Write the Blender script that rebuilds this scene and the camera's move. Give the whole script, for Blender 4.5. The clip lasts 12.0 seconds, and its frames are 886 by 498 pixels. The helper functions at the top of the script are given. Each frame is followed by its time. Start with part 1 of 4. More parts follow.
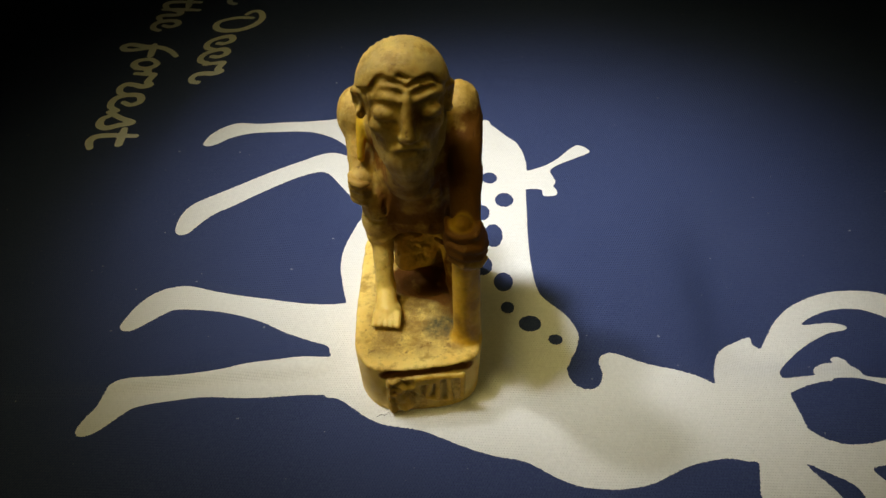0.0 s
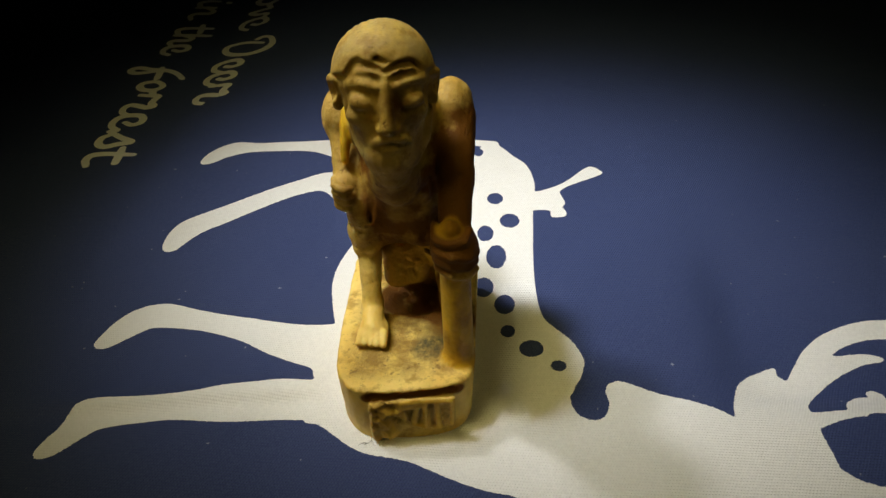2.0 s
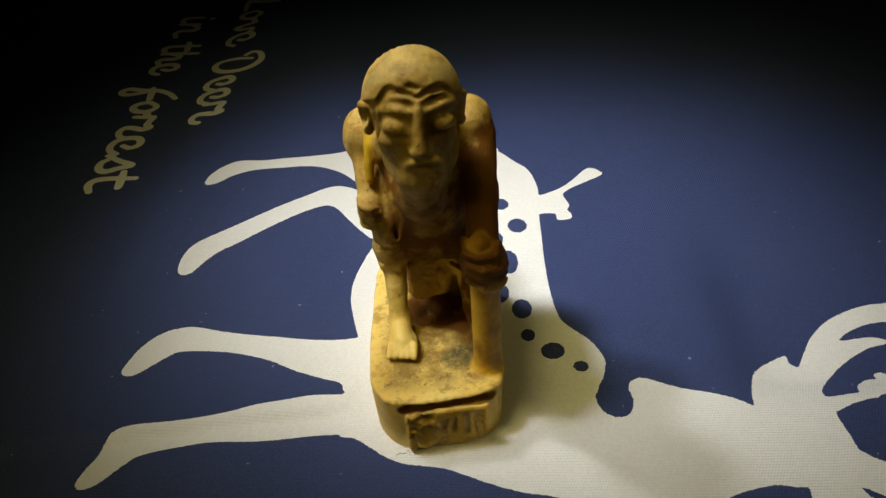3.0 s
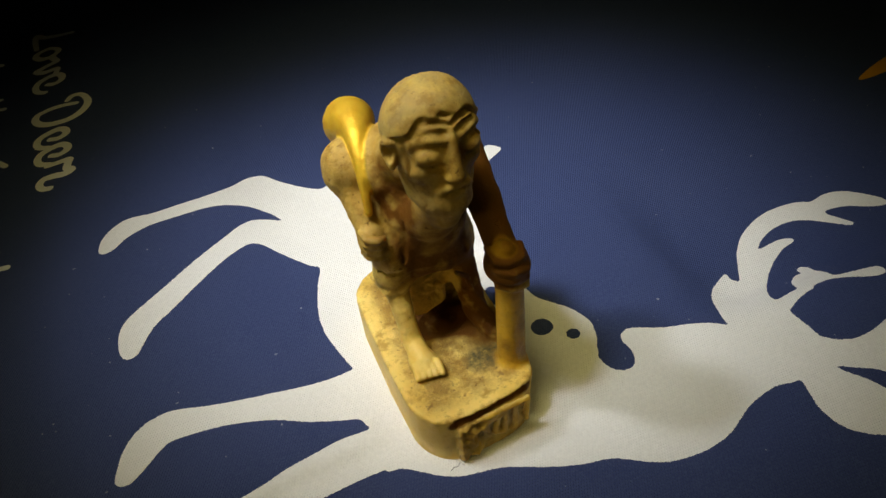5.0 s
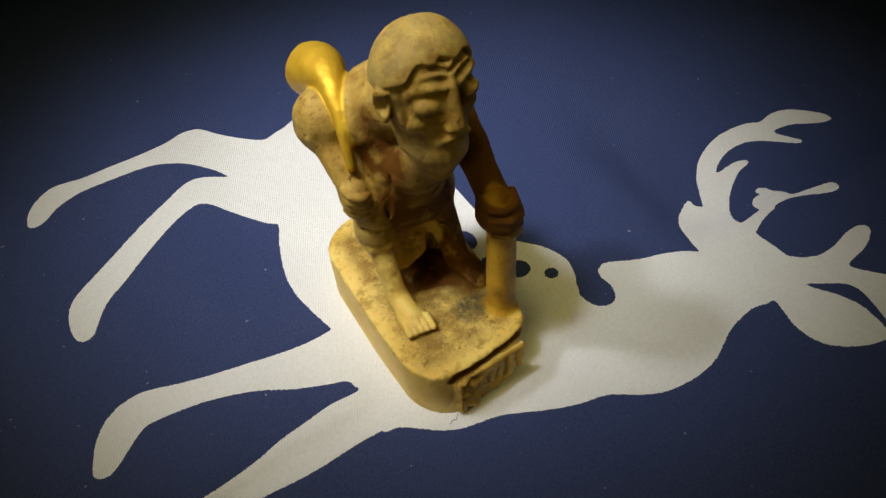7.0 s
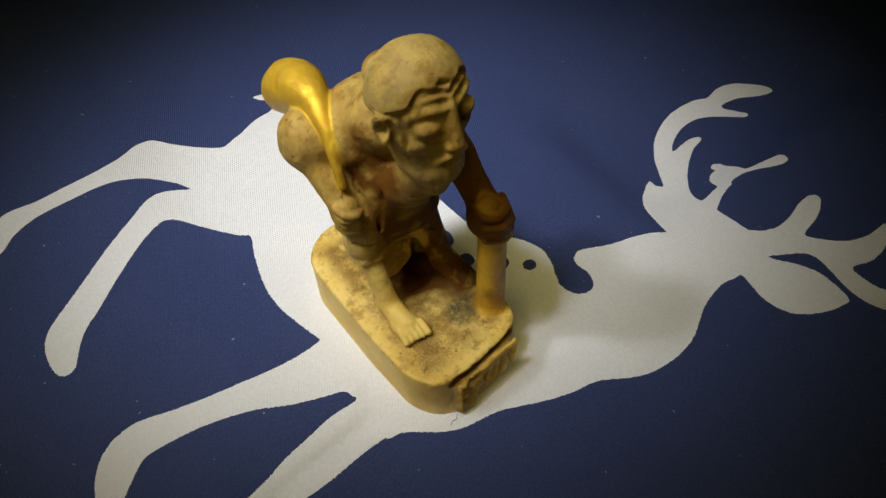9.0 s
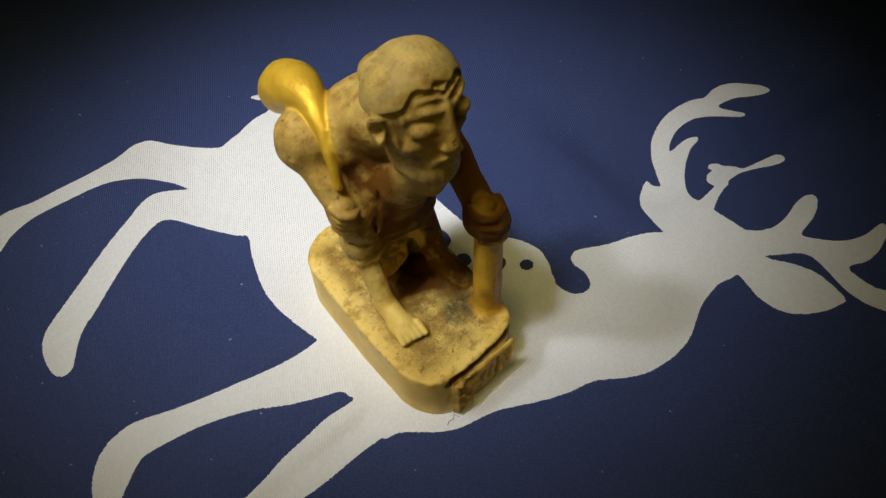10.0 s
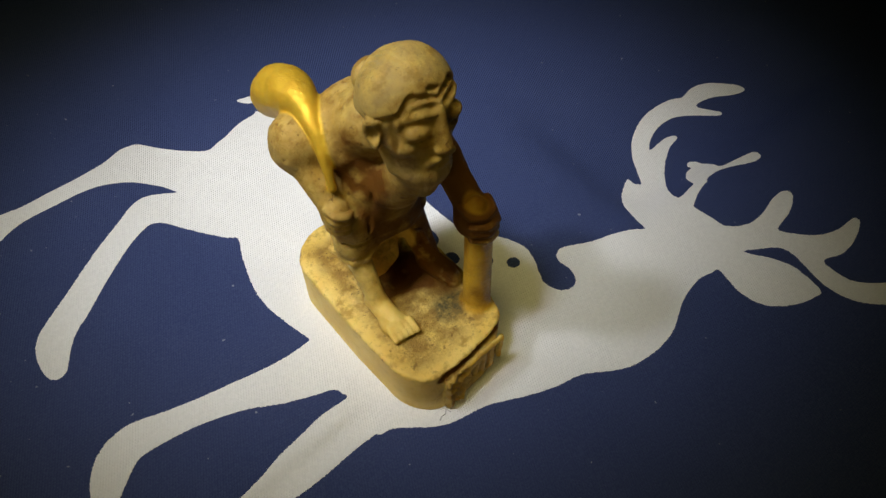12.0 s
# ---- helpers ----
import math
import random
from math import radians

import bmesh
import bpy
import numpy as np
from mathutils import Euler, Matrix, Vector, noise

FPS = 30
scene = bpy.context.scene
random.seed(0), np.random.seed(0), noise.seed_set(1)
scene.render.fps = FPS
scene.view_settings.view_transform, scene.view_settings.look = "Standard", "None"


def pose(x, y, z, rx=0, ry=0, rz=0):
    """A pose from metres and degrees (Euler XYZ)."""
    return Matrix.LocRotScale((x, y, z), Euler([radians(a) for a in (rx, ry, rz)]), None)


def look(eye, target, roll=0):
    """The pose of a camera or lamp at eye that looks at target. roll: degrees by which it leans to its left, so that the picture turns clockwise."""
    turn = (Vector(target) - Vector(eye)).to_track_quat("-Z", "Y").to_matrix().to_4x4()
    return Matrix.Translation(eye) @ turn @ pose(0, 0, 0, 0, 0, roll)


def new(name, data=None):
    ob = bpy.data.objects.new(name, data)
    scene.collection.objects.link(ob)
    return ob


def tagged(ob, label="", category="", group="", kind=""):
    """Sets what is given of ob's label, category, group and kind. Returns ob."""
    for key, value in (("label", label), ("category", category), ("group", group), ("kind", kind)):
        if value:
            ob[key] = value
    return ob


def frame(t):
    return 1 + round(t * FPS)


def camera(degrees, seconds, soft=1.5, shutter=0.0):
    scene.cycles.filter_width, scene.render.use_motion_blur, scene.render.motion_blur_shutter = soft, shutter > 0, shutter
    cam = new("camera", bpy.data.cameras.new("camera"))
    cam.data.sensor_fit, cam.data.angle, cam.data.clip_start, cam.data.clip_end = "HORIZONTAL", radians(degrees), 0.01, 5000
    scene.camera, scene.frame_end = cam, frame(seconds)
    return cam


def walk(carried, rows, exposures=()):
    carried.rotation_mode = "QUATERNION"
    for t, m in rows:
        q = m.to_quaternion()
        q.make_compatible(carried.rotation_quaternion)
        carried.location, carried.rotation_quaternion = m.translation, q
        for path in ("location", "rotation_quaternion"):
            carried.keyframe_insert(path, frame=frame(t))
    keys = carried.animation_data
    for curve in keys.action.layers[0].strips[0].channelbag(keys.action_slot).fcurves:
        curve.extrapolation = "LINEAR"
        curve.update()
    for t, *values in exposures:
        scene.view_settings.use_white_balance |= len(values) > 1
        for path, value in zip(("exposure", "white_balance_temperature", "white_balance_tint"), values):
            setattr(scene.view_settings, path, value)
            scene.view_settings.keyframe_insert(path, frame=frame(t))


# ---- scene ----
cam = camera(60.11, 12.0, soft=1.5)
PATH = [
    (0, (0.00835, 0.01679, 0.10972), (0.00363, 0.12712, 0.00820), -2.02),
    (0.5, (0.00843, 0.01918, 0.10836), (0.00245, 0.13095, 0.00850), -0.75),
    (1, (0.01389, 0.01940, 0.09702), (0.00303, 0.13182, -0.00170), -2.52),
    (1.5, (0.01390, 0.02201, 0.09480), (0.00261, 0.13654, -0.00141), -2.68),
    (2, (0.01400, 0.02061, 0.09819), (0.00359, 0.13718, 0.00436), -2.94),
    (2.5, (0.01289, 0.01971, 0.09836), (0.00331, 0.13647, 0.00468), -3.38),
    (3, (0.00612, 0.01937, 0.10285), (0.00094, 0.13556, 0.00812), -4.46),
    (3.2, (0.00285, 0.01867, 0.10794), (0.00009, 0.13299, 0.01087), -3.78),
    (4.8, (-0.02834, 0.03091, 0.11051), (0.00750, 0.13403, 0.00764), -4.06),
    (5, (-0.02743, 0.02995, 0.11055), (0.00850, 0.13418, 0.00884), -4.74),
    (5.5, (-0.03135, 0.03236, 0.10781), (0.00827, 0.13433, 0.00518), -3.91),
    (6, (-0.03358, 0.03736, 0.10774), (0.01074, 0.13397, 0.00190), -4.12),
    (6.5, (-0.03469, 0.03850, 0.10742), (0.01176, 0.12950, -0.00241), -2.90),
    (7, (-0.03614, 0.04079, 0.10967), (0.01172, 0.12835, -0.00233), -2.18),
    (8.8, (-0.04125, 0.04933, 0.11525), (0.01372, 0.12539, -0.00176), -0.80),
    (9, (-0.04216, 0.04948, 0.11500), (0.01485, 0.12480, -0.00152), -0.11),
    (9.5, (-0.04198, 0.04929, 0.11560), (0.01470, 0.12434, -0.00125), -0.15),
    (10, (-0.04171, 0.04930, 0.11532), (0.01523, 0.12438, -0.00138), -0.10),
    (10.5, (-0.04145, 0.04975, 0.11486), (0.01573, 0.12452, -0.00193), -0.10),
    (11, (-0.04216, 0.04976, 0.11714), (0.01565, 0.12403, 0.00035), -0.17),
    (11.5, (-0.04497, 0.04883, 0.11855), (0.01465, 0.12156, 0.00169), 0.68),
    (12, (-0.04456, 0.04912, 0.11743), (0.01587, 0.12144, 0.00074), 1.22),
]
walk(cam, [(t, look(eye, target, roll)) for t, eye, target, roll in PATH], [(0.0, 0.06, 6850, 6), (3.0, 0.02, 6800, 6), (5.0, -0.02, 6680, 7), (7.0, -0.14, 6600, 9), (9.0, -0.24, 6420, 10), (12.0, -0.24, 6400, 10)])

# ---- light ----
# narrow cones aimed here darken the surroundings, in place of lens vignetting
POOL = Vector((0.012, 0.155, 0.0))


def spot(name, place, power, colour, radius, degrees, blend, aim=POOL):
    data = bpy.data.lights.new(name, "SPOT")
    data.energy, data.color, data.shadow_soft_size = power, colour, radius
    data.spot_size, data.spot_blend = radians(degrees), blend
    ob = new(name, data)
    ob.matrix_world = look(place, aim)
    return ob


# two white key lamps on the -x side, placed from the shadows, and three added warm fills
for way, power, radius in (((-0.62, 0.235, 1.0), 6.6, 0.024), ((-0.40, -0.03, 1.0), 8.6, 0.036)):
    spot("key_lamp", POOL + 0.52 * Vector(way).normalized(), power, (0.86, 0.88, 1.0), radius, 18.0, 1.0, POOL + Vector((0.005, -0.008, 0)))
# unseen fills, added to lift the shaded cloth and the figurine's front
spot("overhead_fill", POOL + Vector((-0.10, -0.03, 0.49)), 7.2, (1.0, 0.85, 0.36), 0.09, 18.0, 1.0)
spot("shadow_fill", POOL + Vector((0.20, -0.16, 0.42)), 1.7, (1.0, 0.84, 0.34), 0.10, 18.0, 1.0)
spot("front_fill", POOL + Vector((-0.38, -0.27, 0.21)), 2.6, (1.0, 0.82, 0.29), 0.10, 18.0, 1.0, Vector((-0.004, 0.115, 0.012)))

world = bpy.data.worlds.new("room_air")
scene.world = world
world.use_nodes = True
world.node_tree.nodes["Background"].inputs["Color"].default_value = (0.02, 0.018, 0.014, 1)
world.node_tree.nodes["Background"].inputs["Strength"].default_value = 0.3


# ---- materials ----
class Nodes:
    """A small builder for node materials."""

    def __init__(self, name):
        self.mat = bpy.data.materials.new(name)
        self.mat.use_nodes = True
        self.tree = self.mat.node_tree
        self.bsdf = self.tree.nodes["Principled BSDF"]
        self.coord = self.add("ShaderNodeTexCoord").outputs["Object"]

    def add(self, kind, **values):
        node = self.tree.nodes.new(kind)
        for key, value in values.items():
            node.inputs[key.replace("_", " ")].default_value = value
        return node

    def link(self, a, b):
        self.tree.links.new(a, b)

    def noise(self, scale, detail=4.0, rough=0.55):
        n = self.add("ShaderNodeTexNoise", Scale=scale, Detail=detail, Roughness=rough)
        self.link(self.coord, n.inputs["Vector"])
        return n.outputs["Fac"]

    def ramp(self, fac, stops):
        n = self.add("ShaderNodeValToRGB")
        el = n.color_ramp.elements
        while len(el) < len(stops):
            el.new(0.5)
        for e, (p, c) in zip(el, stops):
            e.position, e.color = p, (*c, 1) if len(c) == 3 else c
        self.link(fac, n.inputs["Fac"])
        return n.outputs["Color"]

    def grey(self, fac, lo, hi):
        return self.ramp(fac, [(lo, (0, 0, 0)), (hi, (1, 1, 1))])

    def mix(self, fac, a, b, kind="MIX"):
        n = self.tree.nodes.new("ShaderNodeMix")
        n.data_type, n.blend_type = "RGBA", kind
        for value, socket in ((fac, n.inputs[0]), (a, n.inputs[6]), (b, n.inputs[7])):
            if isinstance(value, (int, float)):
                socket.default_value = value
            elif isinstance(value, tuple):
                socket.default_value = (*value, 1)
            else:
                self.link(value, socket)
        return n.outputs[2]

    def maths(self, op, a, b=0.0):
        n = self.tree.nodes.new("ShaderNodeMath")
        n.operation = op
        for value, socket in ((a, n.inputs[0]), (b, n.inputs[1])):
            if isinstance(value, (int, float)):
                socket.default_value = value
            else:
                self.link(value, socket)
        return n.outputs[0]

    def bump(self, height, strength, distance, after=None):
        n = self.add("ShaderNodeBump", Strength=strength, Distance=distance)
        self.link(height, n.inputs["Height"])
        if after:
            self.link(after, n.inputs["Normal"])
        return n.outputs["Normal"]

    def attribute(self, name):
        n = self.tree.nodes.new("ShaderNodeAttribute")
        n.attribute_name = name
        return n.outputs["Fac"]


def weave(m, strength):
    """Twill: ribs half a millimetre apart, broken into grains by the crossing threads, on slightly slack cloth."""
    heights = []
    for normal_at, period, twist in ((154.0, 0.00043, 1.9), (88.0, 0.00050, 2.2)):
        at = m.add("ShaderNodeMapping", Rotation=(0, 0, radians(-normal_at)))
        m.link(m.coord, at.inputs["Vector"])
        w = m.add("ShaderNodeTexWave", Scale=0.314159 / period, Distortion=twist, Detail=3.0, Detail_Scale=0.35)
        m.link(at.outputs["Vector"], w.inputs["Vector"])
        heights.append(w.outputs["Fac"])
    grain = m.maths("MULTIPLY", heights[0], m.maths("ADD", 0.12, m.maths("MULTIPLY", heights[1], 0.88)))
    uneven = m.maths("MULTIPLY", grain, m.maths("ADD", 0.4, m.maths("MULTIPLY", m.noise(420.0, 3.0), 1.2)))
    normal = m.bump(uneven, strength, 0.00022)
    slack = m.noise(45.0, 3.0)
    return uneven, m.bump(slack, 0.25, 0.004, normal)


def cloth_blue():
    m = Nodes("navy_cotton")
    threads, normal = weave(m, 0.62)
    patchy = m.mix(m.grey(m.noise(22.0), 0.35, 0.7), (0.027, 0.042, 0.122), (0.034, 0.050, 0.138))
    fibre = m.mix(m.grey(m.noise(2600.0, 2.0), 0.4, 0.75), patchy, (0.050, 0.068, 0.155))
    lint = m.mix(m.grey(m.noise(900.0, 1.0, 0.3), 0.80, 0.83), fibre, (0.25, 0.26, 0.30))
    col = m.mix(m.maths("MULTIPLY", threads, 0.16), lint, (0.070, 0.090, 0.19))
    m.link(col, m.bsdf.inputs["Base Color"])
    m.link(normal, m.bsdf.inputs["Normal"])
    m.bsdf.inputs["Roughness"].default_value = 0.62
    m.bsdf.inputs["Specular IOR Level"].default_value = 0.18
    return m.mat


def cloth_print(name, a, b):
    m = Nodes(name)
    threads, normal = weave(m, 0.52)
    patchy = m.mix(m.grey(m.noise(30.0), 0.35, 0.7), a, b)
    grain = m.mix(m.grey(m.noise(1500.0, 3.0), 0.35, 0.7), patchy, tuple(0.90 * v for v in a))
    shown = m.mix(m.maths("MULTIPLY", m.maths("SUBTRACT", 1.0, threads), 0.15), grain, tuple(0.66 * v for v in a))
    m.link(shown, m.bsdf.inputs["Base Color"])
    m.link(normal, m.bsdf.inputs["Normal"])
    m.bsdf.inputs["Roughness"].default_value = 0.38
    m.bsdf.inputs["Specular IOR Level"].default_value = 0.5
    return m.mat


def carved():
    """Old yellowed resin: cream with brown grime, gilding on the sack and band, varnish brown on arm and staff, shade
    painted brown into recesses.
    """
    m = Nodes("yellowed_ivory_resin")
    cream = m.mix(m.grey(m.noise(160.0, 5.0), 0.35, 0.68), (0.82, 0.605, 0.165), (0.72, 0.475, 0.09))
    handled = m.maths("SUBTRACT", 1.0, m.maths("MULTIPLY", m.attribute("clean_lit"), 0.82))
    cream = m.mix(m.maths("MULTIPLY", m.grey(m.noise(420.0, 6.0, 0.65), 0.50, 0.64), m.maths("MULTIPLY", handled, 0.8)), cream, (0.38, 0.225, 0.030))
    cream = m.mix(m.maths("MULTIPLY", m.grey(m.noise(95.0, 5.0, 0.6), 0.54, 0.70), m.maths("MULTIPLY", handled, 0.5)), cream, (0.50, 0.33, 0.06))
    specks = m.grey(m.noise(1300.0, 4.0, 0.7), 0.60, 0.70)
    dirt = m.attribute("grime")
    pores = m.grey(m.noise(640.0, 3.0, 0.5), 0.66, 0.71)
    cream = m.mix(m.maths("MULTIPLY", pores, m.maths("MULTIPLY", handled, 0.7)), cream, (0.16, 0.085, 0.02))
    speckled = m.mix(m.maths("MULTIPLY", specks, m.maths("ADD", m.maths("MULTIPLY", handled, 0.35), m.maths("MULTIPLY", dirt, 0.65))), cream, (0.050, 0.040, 0.022))
    blot = m.maths("MULTIPLY", dirt, m.grey(m.noise(300.0, 6.0, 0.7), 0.34, 0.58))
    dirty = m.mix(m.maths("MULTIPLY", blot, 0.85), speckled, (0.25, 0.14, 0.020))
    soot = m.mix(m.maths("MULTIPLY", m.attribute("soot"), m.grey(m.noise(1500.0, 5.0), 0.15, 0.65)), dirty, (0.080, 0.068, 0.020))
    hair = m.mix(m.maths("MULTIPLY", m.attribute("hair"), m.grey(m.noise(380.0, 5.0), 0.35, 0.8)), soot, (0.46, 0.345, 0.12))
    stain_shaded = m.mix(m.maths("MULTIPLY", m.attribute("stain_shade"), m.grey(m.noise(260.0, 4.0), 0.12, 0.62)), hair, (0.15, 0.060, 0.008))
    varnish = m.mix(m.grey(m.noise(210.0, 5.0, 0.6), 0.38, 0.66), (0.66, 0.39, 0.03), (0.30, 0.15, 0.012))
    amber = m.mix(m.attribute("amber"), stain_shaded, varnish)
    gilt = m.attribute("gilt")
    leaf = m.mix(m.grey(m.noise(350.0, 4.0), 0.3, 0.7), (0.86, 0.55, 0.045), (0.72, 0.42, 0.03))
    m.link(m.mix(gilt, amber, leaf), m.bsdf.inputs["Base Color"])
    m.link(m.maths("MULTIPLY", gilt, 0.4), m.bsdf.inputs["Metallic"])
    rough = m.maths("ADD", 0.30, m.maths("MULTIPLY", m.noise(500.0), 0.20))
    plain = m.maths("SUBTRACT", m.maths("ADD", 0.42, m.maths("MULTIPLY", m.noise(260.0), 0.25)), m.maths("MULTIPLY", m.attribute("amber"), 0.22))
    m.link(m.maths("ADD", m.maths("MULTIPLY", gilt, rough), m.maths("MULTIPLY", m.maths("SUBTRACT", 1.0, gilt), plain)), m.bsdf.inputs["Roughness"])
    m.link(m.maths("SUBTRACT", 0.36, m.maths("MULTIPLY", m.maths("MINIMUM", m.attribute("stain_shade"), 1.0), 0.26)), m.bsdf.inputs["Specular IOR Level"])
    m.bsdf.inputs["Subsurface Weight"].default_value = 0.2
    m.bsdf.inputs["Subsurface Radius"].default_value = (1.0, 0.6, 0.25)
    m.bsdf.inputs["Subsurface Scale"].default_value = 0.0012
    matt = m.maths("SUBTRACT", 1.0, m.maths("MULTIPLY", gilt, 0.9))
    worn = m.bump(m.maths("MULTIPLY", m.maths("SUBTRACT", 1.0, pores), matt), 0.5, 0.0003)
    fine = m.bump(m.maths("MULTIPLY", m.noise(1100.0, 5.0, 0.65), matt), 0.6, 0.0003, worn)
    grit = m.maths("MULTIPLY", m.noise(2000.0, 4.0, 0.7), dirt)
    m.link(m.bump(grit, 0.7, 0.0006, fine), m.bsdf.inputs["Normal"])
    return m.mat


def plain_paint(name, colour):
    m = Nodes(name)
    m.link(m.mix(m.noise(8.0), colour, tuple(0.9 * v for v in colour)), m.bsdf.inputs["Base Color"])
    m.link(m.bump(m.noise(60.0), 0.2, 0.002), m.bsdf.inputs["Normal"])
    m.bsdf.inputs["Roughness"].default_value = 0.85
    return m.mat


BLUE = cloth_blue()
WHITE = cloth_print("white_dye_on_cotton", (0.86, 0.855, 0.83), (0.82, 0.815, 0.79))
LETTER = cloth_print("grey_white_dye_on_cotton", (0.84, 0.84, 0.81), (0.80, 0.80, 0.77))
ORANGE = cloth_print("orange_dye_on_cotton", (0.75, 0.36, 0.02), (0.70, 0.32, 0.02))
RESIN = carved()
FIBRE = plain_paint("dark_thread", (0.05, 0.045, 0.04))
WALL = plain_paint("matt_wall_paint", (0.50, 0.47, 0.42))


def mesh_object(name, verts, faces, material, parent=None, label="", smooth=True):
    me = bpy.data.meshes.new(name)
    me.from_pydata(verts, [], faces)
    if smooth:
        me.shade_smooth()
    me.materials.append(material)
    ob = new(name, me)
    if parent:
        ob.parent = parent
    if label:
        tagged(ob, label)
    return ob


# ---- the room that closes the place ----
def slab(name, lo, hi, label):
    bm = bmesh.new()
    bmesh.ops.create_cube(bm, size=1.0)
    for v in bm.verts:
        v.co = [(a + b) / 2 + (b - a) * c for a, b, c in zip(lo, hi, v.co)]
    me = bpy.data.meshes.new(name)
    bm.to_mesh(me)
    bm.free()
    me.materials.append(WALL)
    return tagged(new(name, me), label, name.split("_")[0], kind="structure")


slab("floor", (-0.7, -0.55, -0.06), (0.7, 0.85, -0.009), "plain flat support under the bed sheet")
slab("wall_north", (-0.7, 0.85, -0.06), (0.7, 0.90, 0.95), "plain matt wall of the dim room")
slab("wall_south", (-0.7, -0.60, -0.06), (0.7, -0.55, 0.95), "plain matt wall of the dim room")
slab("wall_east", (0.7, -0.60, -0.06), (0.75, 0.90, 0.95), "plain matt wall of the dim room")
slab("wall_west", (-0.75, -0.60, -0.06), (-0.7, 0.90, 0.95), "plain matt wall of the dim room")
slab("ceiling", (-0.75, -0.60, 0.95), (0.75, 0.90, 1.0), "plain matt ceiling of the dim room")


# ---- the bed sheet: lies flat, with one pressed crease and slight waves; x and y in mm below ----
def sheet_height(x, y):
    """Height of the cloth in metres, for arrays of mm."""
    z = 0.00034 * np.sin(x * 0.052 + 0.8 * np.sin(y * 0.031)) * np.sin(y * 0.047 + 1.3)
    z = z + 0.00016 * np.sin(x * 0.11 - y * 0.07 + 0.6)
    # crease along the straight foreleg, fading out beside the base of the figurine
    line = 98.2 + 0.12 * np.maximum(x + 60, 0) + 0.04 * np.minimum(x + 60, 0)
    fade = 1 / (1 + np.exp((x + 13) / 2.5)) / (1 + np.exp(-(x + 190) / 8.0))
    step = 1 / (1 + np.exp(-np.clip((y - line) / 0.60, -30, 30)))
    z = z + fade * 0.0015 * (step - 0.45) * np.exp(-(((y - line) / 4.5) ** 2))
    # a low swell across the neck of the printed deer
    z = z + 0.00035 * np.exp(-(((x - 40 - 0.5 * (y - 90)) / 9.0) ** 2)) * np.exp(-(((y - 88) / 22.0) ** 2))
    keep = 1 - np.exp(-(((x + 0.5) / 15.0) ** 4 + ((y - 114) / 22.0) ** 4))
    # dip fitted so the printed antlers line up from the moving camera
    def rise(v):
        return 1 / (1 + np.exp(-np.clip(v, -30, 30)))

    # and a low swell, fitted to the camera's views likewise, under the legs
    z = z + (0.0007 + 0.0009 * rise((y - 133) / 5)) * rise((-24 - x) / 3.5) * rise((x + 66) / 2)
    return z * keep - 0.0034 * rise((y - 104.8) / 1.6) * rise((x - 54) / 2.5) * rise((126 - x) / 5) * rise((142 - y) / 5)


def spread(centre, fine, step, far):
    """Coordinates that are close together round the middle and wide apart further out."""
    out = [centre - fine, centre + fine]
    inner = list(np.arange(centre - fine + step, centre + fine - step / 2, step))
    left, gap = centre - fine, step
    while left > -far:
        gap *= 1.35
        left = max(left - gap, -far)
        out.append(left)
    right, gap = centre + fine, step
    while right < far:
        gap *= 1.35
        right = min(right + gap, far)
        out.append(right)
    return np.array(sorted(out + inner))


def bed_sheet():
    xs, ys = spread(10, 150, 0.6, 540), spread(150, 130, 0.6, 540)
    gx, gy = np.meshgrid(xs, ys)
    top = np.stack([gx / 1000, gy / 1000, sheet_height(gx, gy)], -1).reshape(-1, 3)
    w, h = len(xs), len(ys)
    i = np.arange(w * h).reshape(h, w)
    faces = np.stack([i[:-1, :-1], i[:-1, 1:], i[1:, 1:], i[1:, :-1]], -1).reshape(-1, 4).tolist()
    rim = list(i[0, :]) + list(i[1:, -1]) + list(i[-1, -2::-1]) + list(i[-2:0:-1, 0])
    low = [(float(top[k][0]), float(top[k][1]), -0.0088) for k in rim]
    n, m = w * h, len(rim)
    faces += [(int(rim[k]), n + k, n + (k + 1) % m, int(rim[(k + 1) % m])) for k in range(m)]
    faces.append(tuple(n + k for k in reversed(range(m))))
    return tagged(mesh_object("bed_sheet", top.tolist() + low, faces, BLUE),
                  "navy blue cotton bed sheet printed with a white deer", "bed sheet")


SHEET = bed_sheet()


# ---- printed motif: smooth closed outlines, joined and meshed on the cloth ----
DEER = {}
DEER["hind_leg_raised"] = [(-28.9, 177.9), (-33.3, 178.4), (-38.5, 178.1), (-45.8, 177.5), (-50.6, 175.5), (-53.5, 172.9), (-55.5, 172), (-56.8, 172.7), (-56.8, 174.7), (-56.1, 177), (-54.1, 179.8), (-51.3, 181.8), (-48.9, 182.2), (-44.6, 181.7), (-38.7, 182.2), (-32.3, 182.8), (-26.4, 184.2), (-21.8, 186.4), (-18.2, 186.3), (-14.8, 182.3), (-9.7, 177.2), (-5.8, 174.7), (-2.4, 176.2), (2.6, 178.5), (7.2, 178.6), (9.6, 165.8), (-5.5, 160.8), (-17.1, 167.7), (-19.7, 171.4), (-23.8, 175.6)]
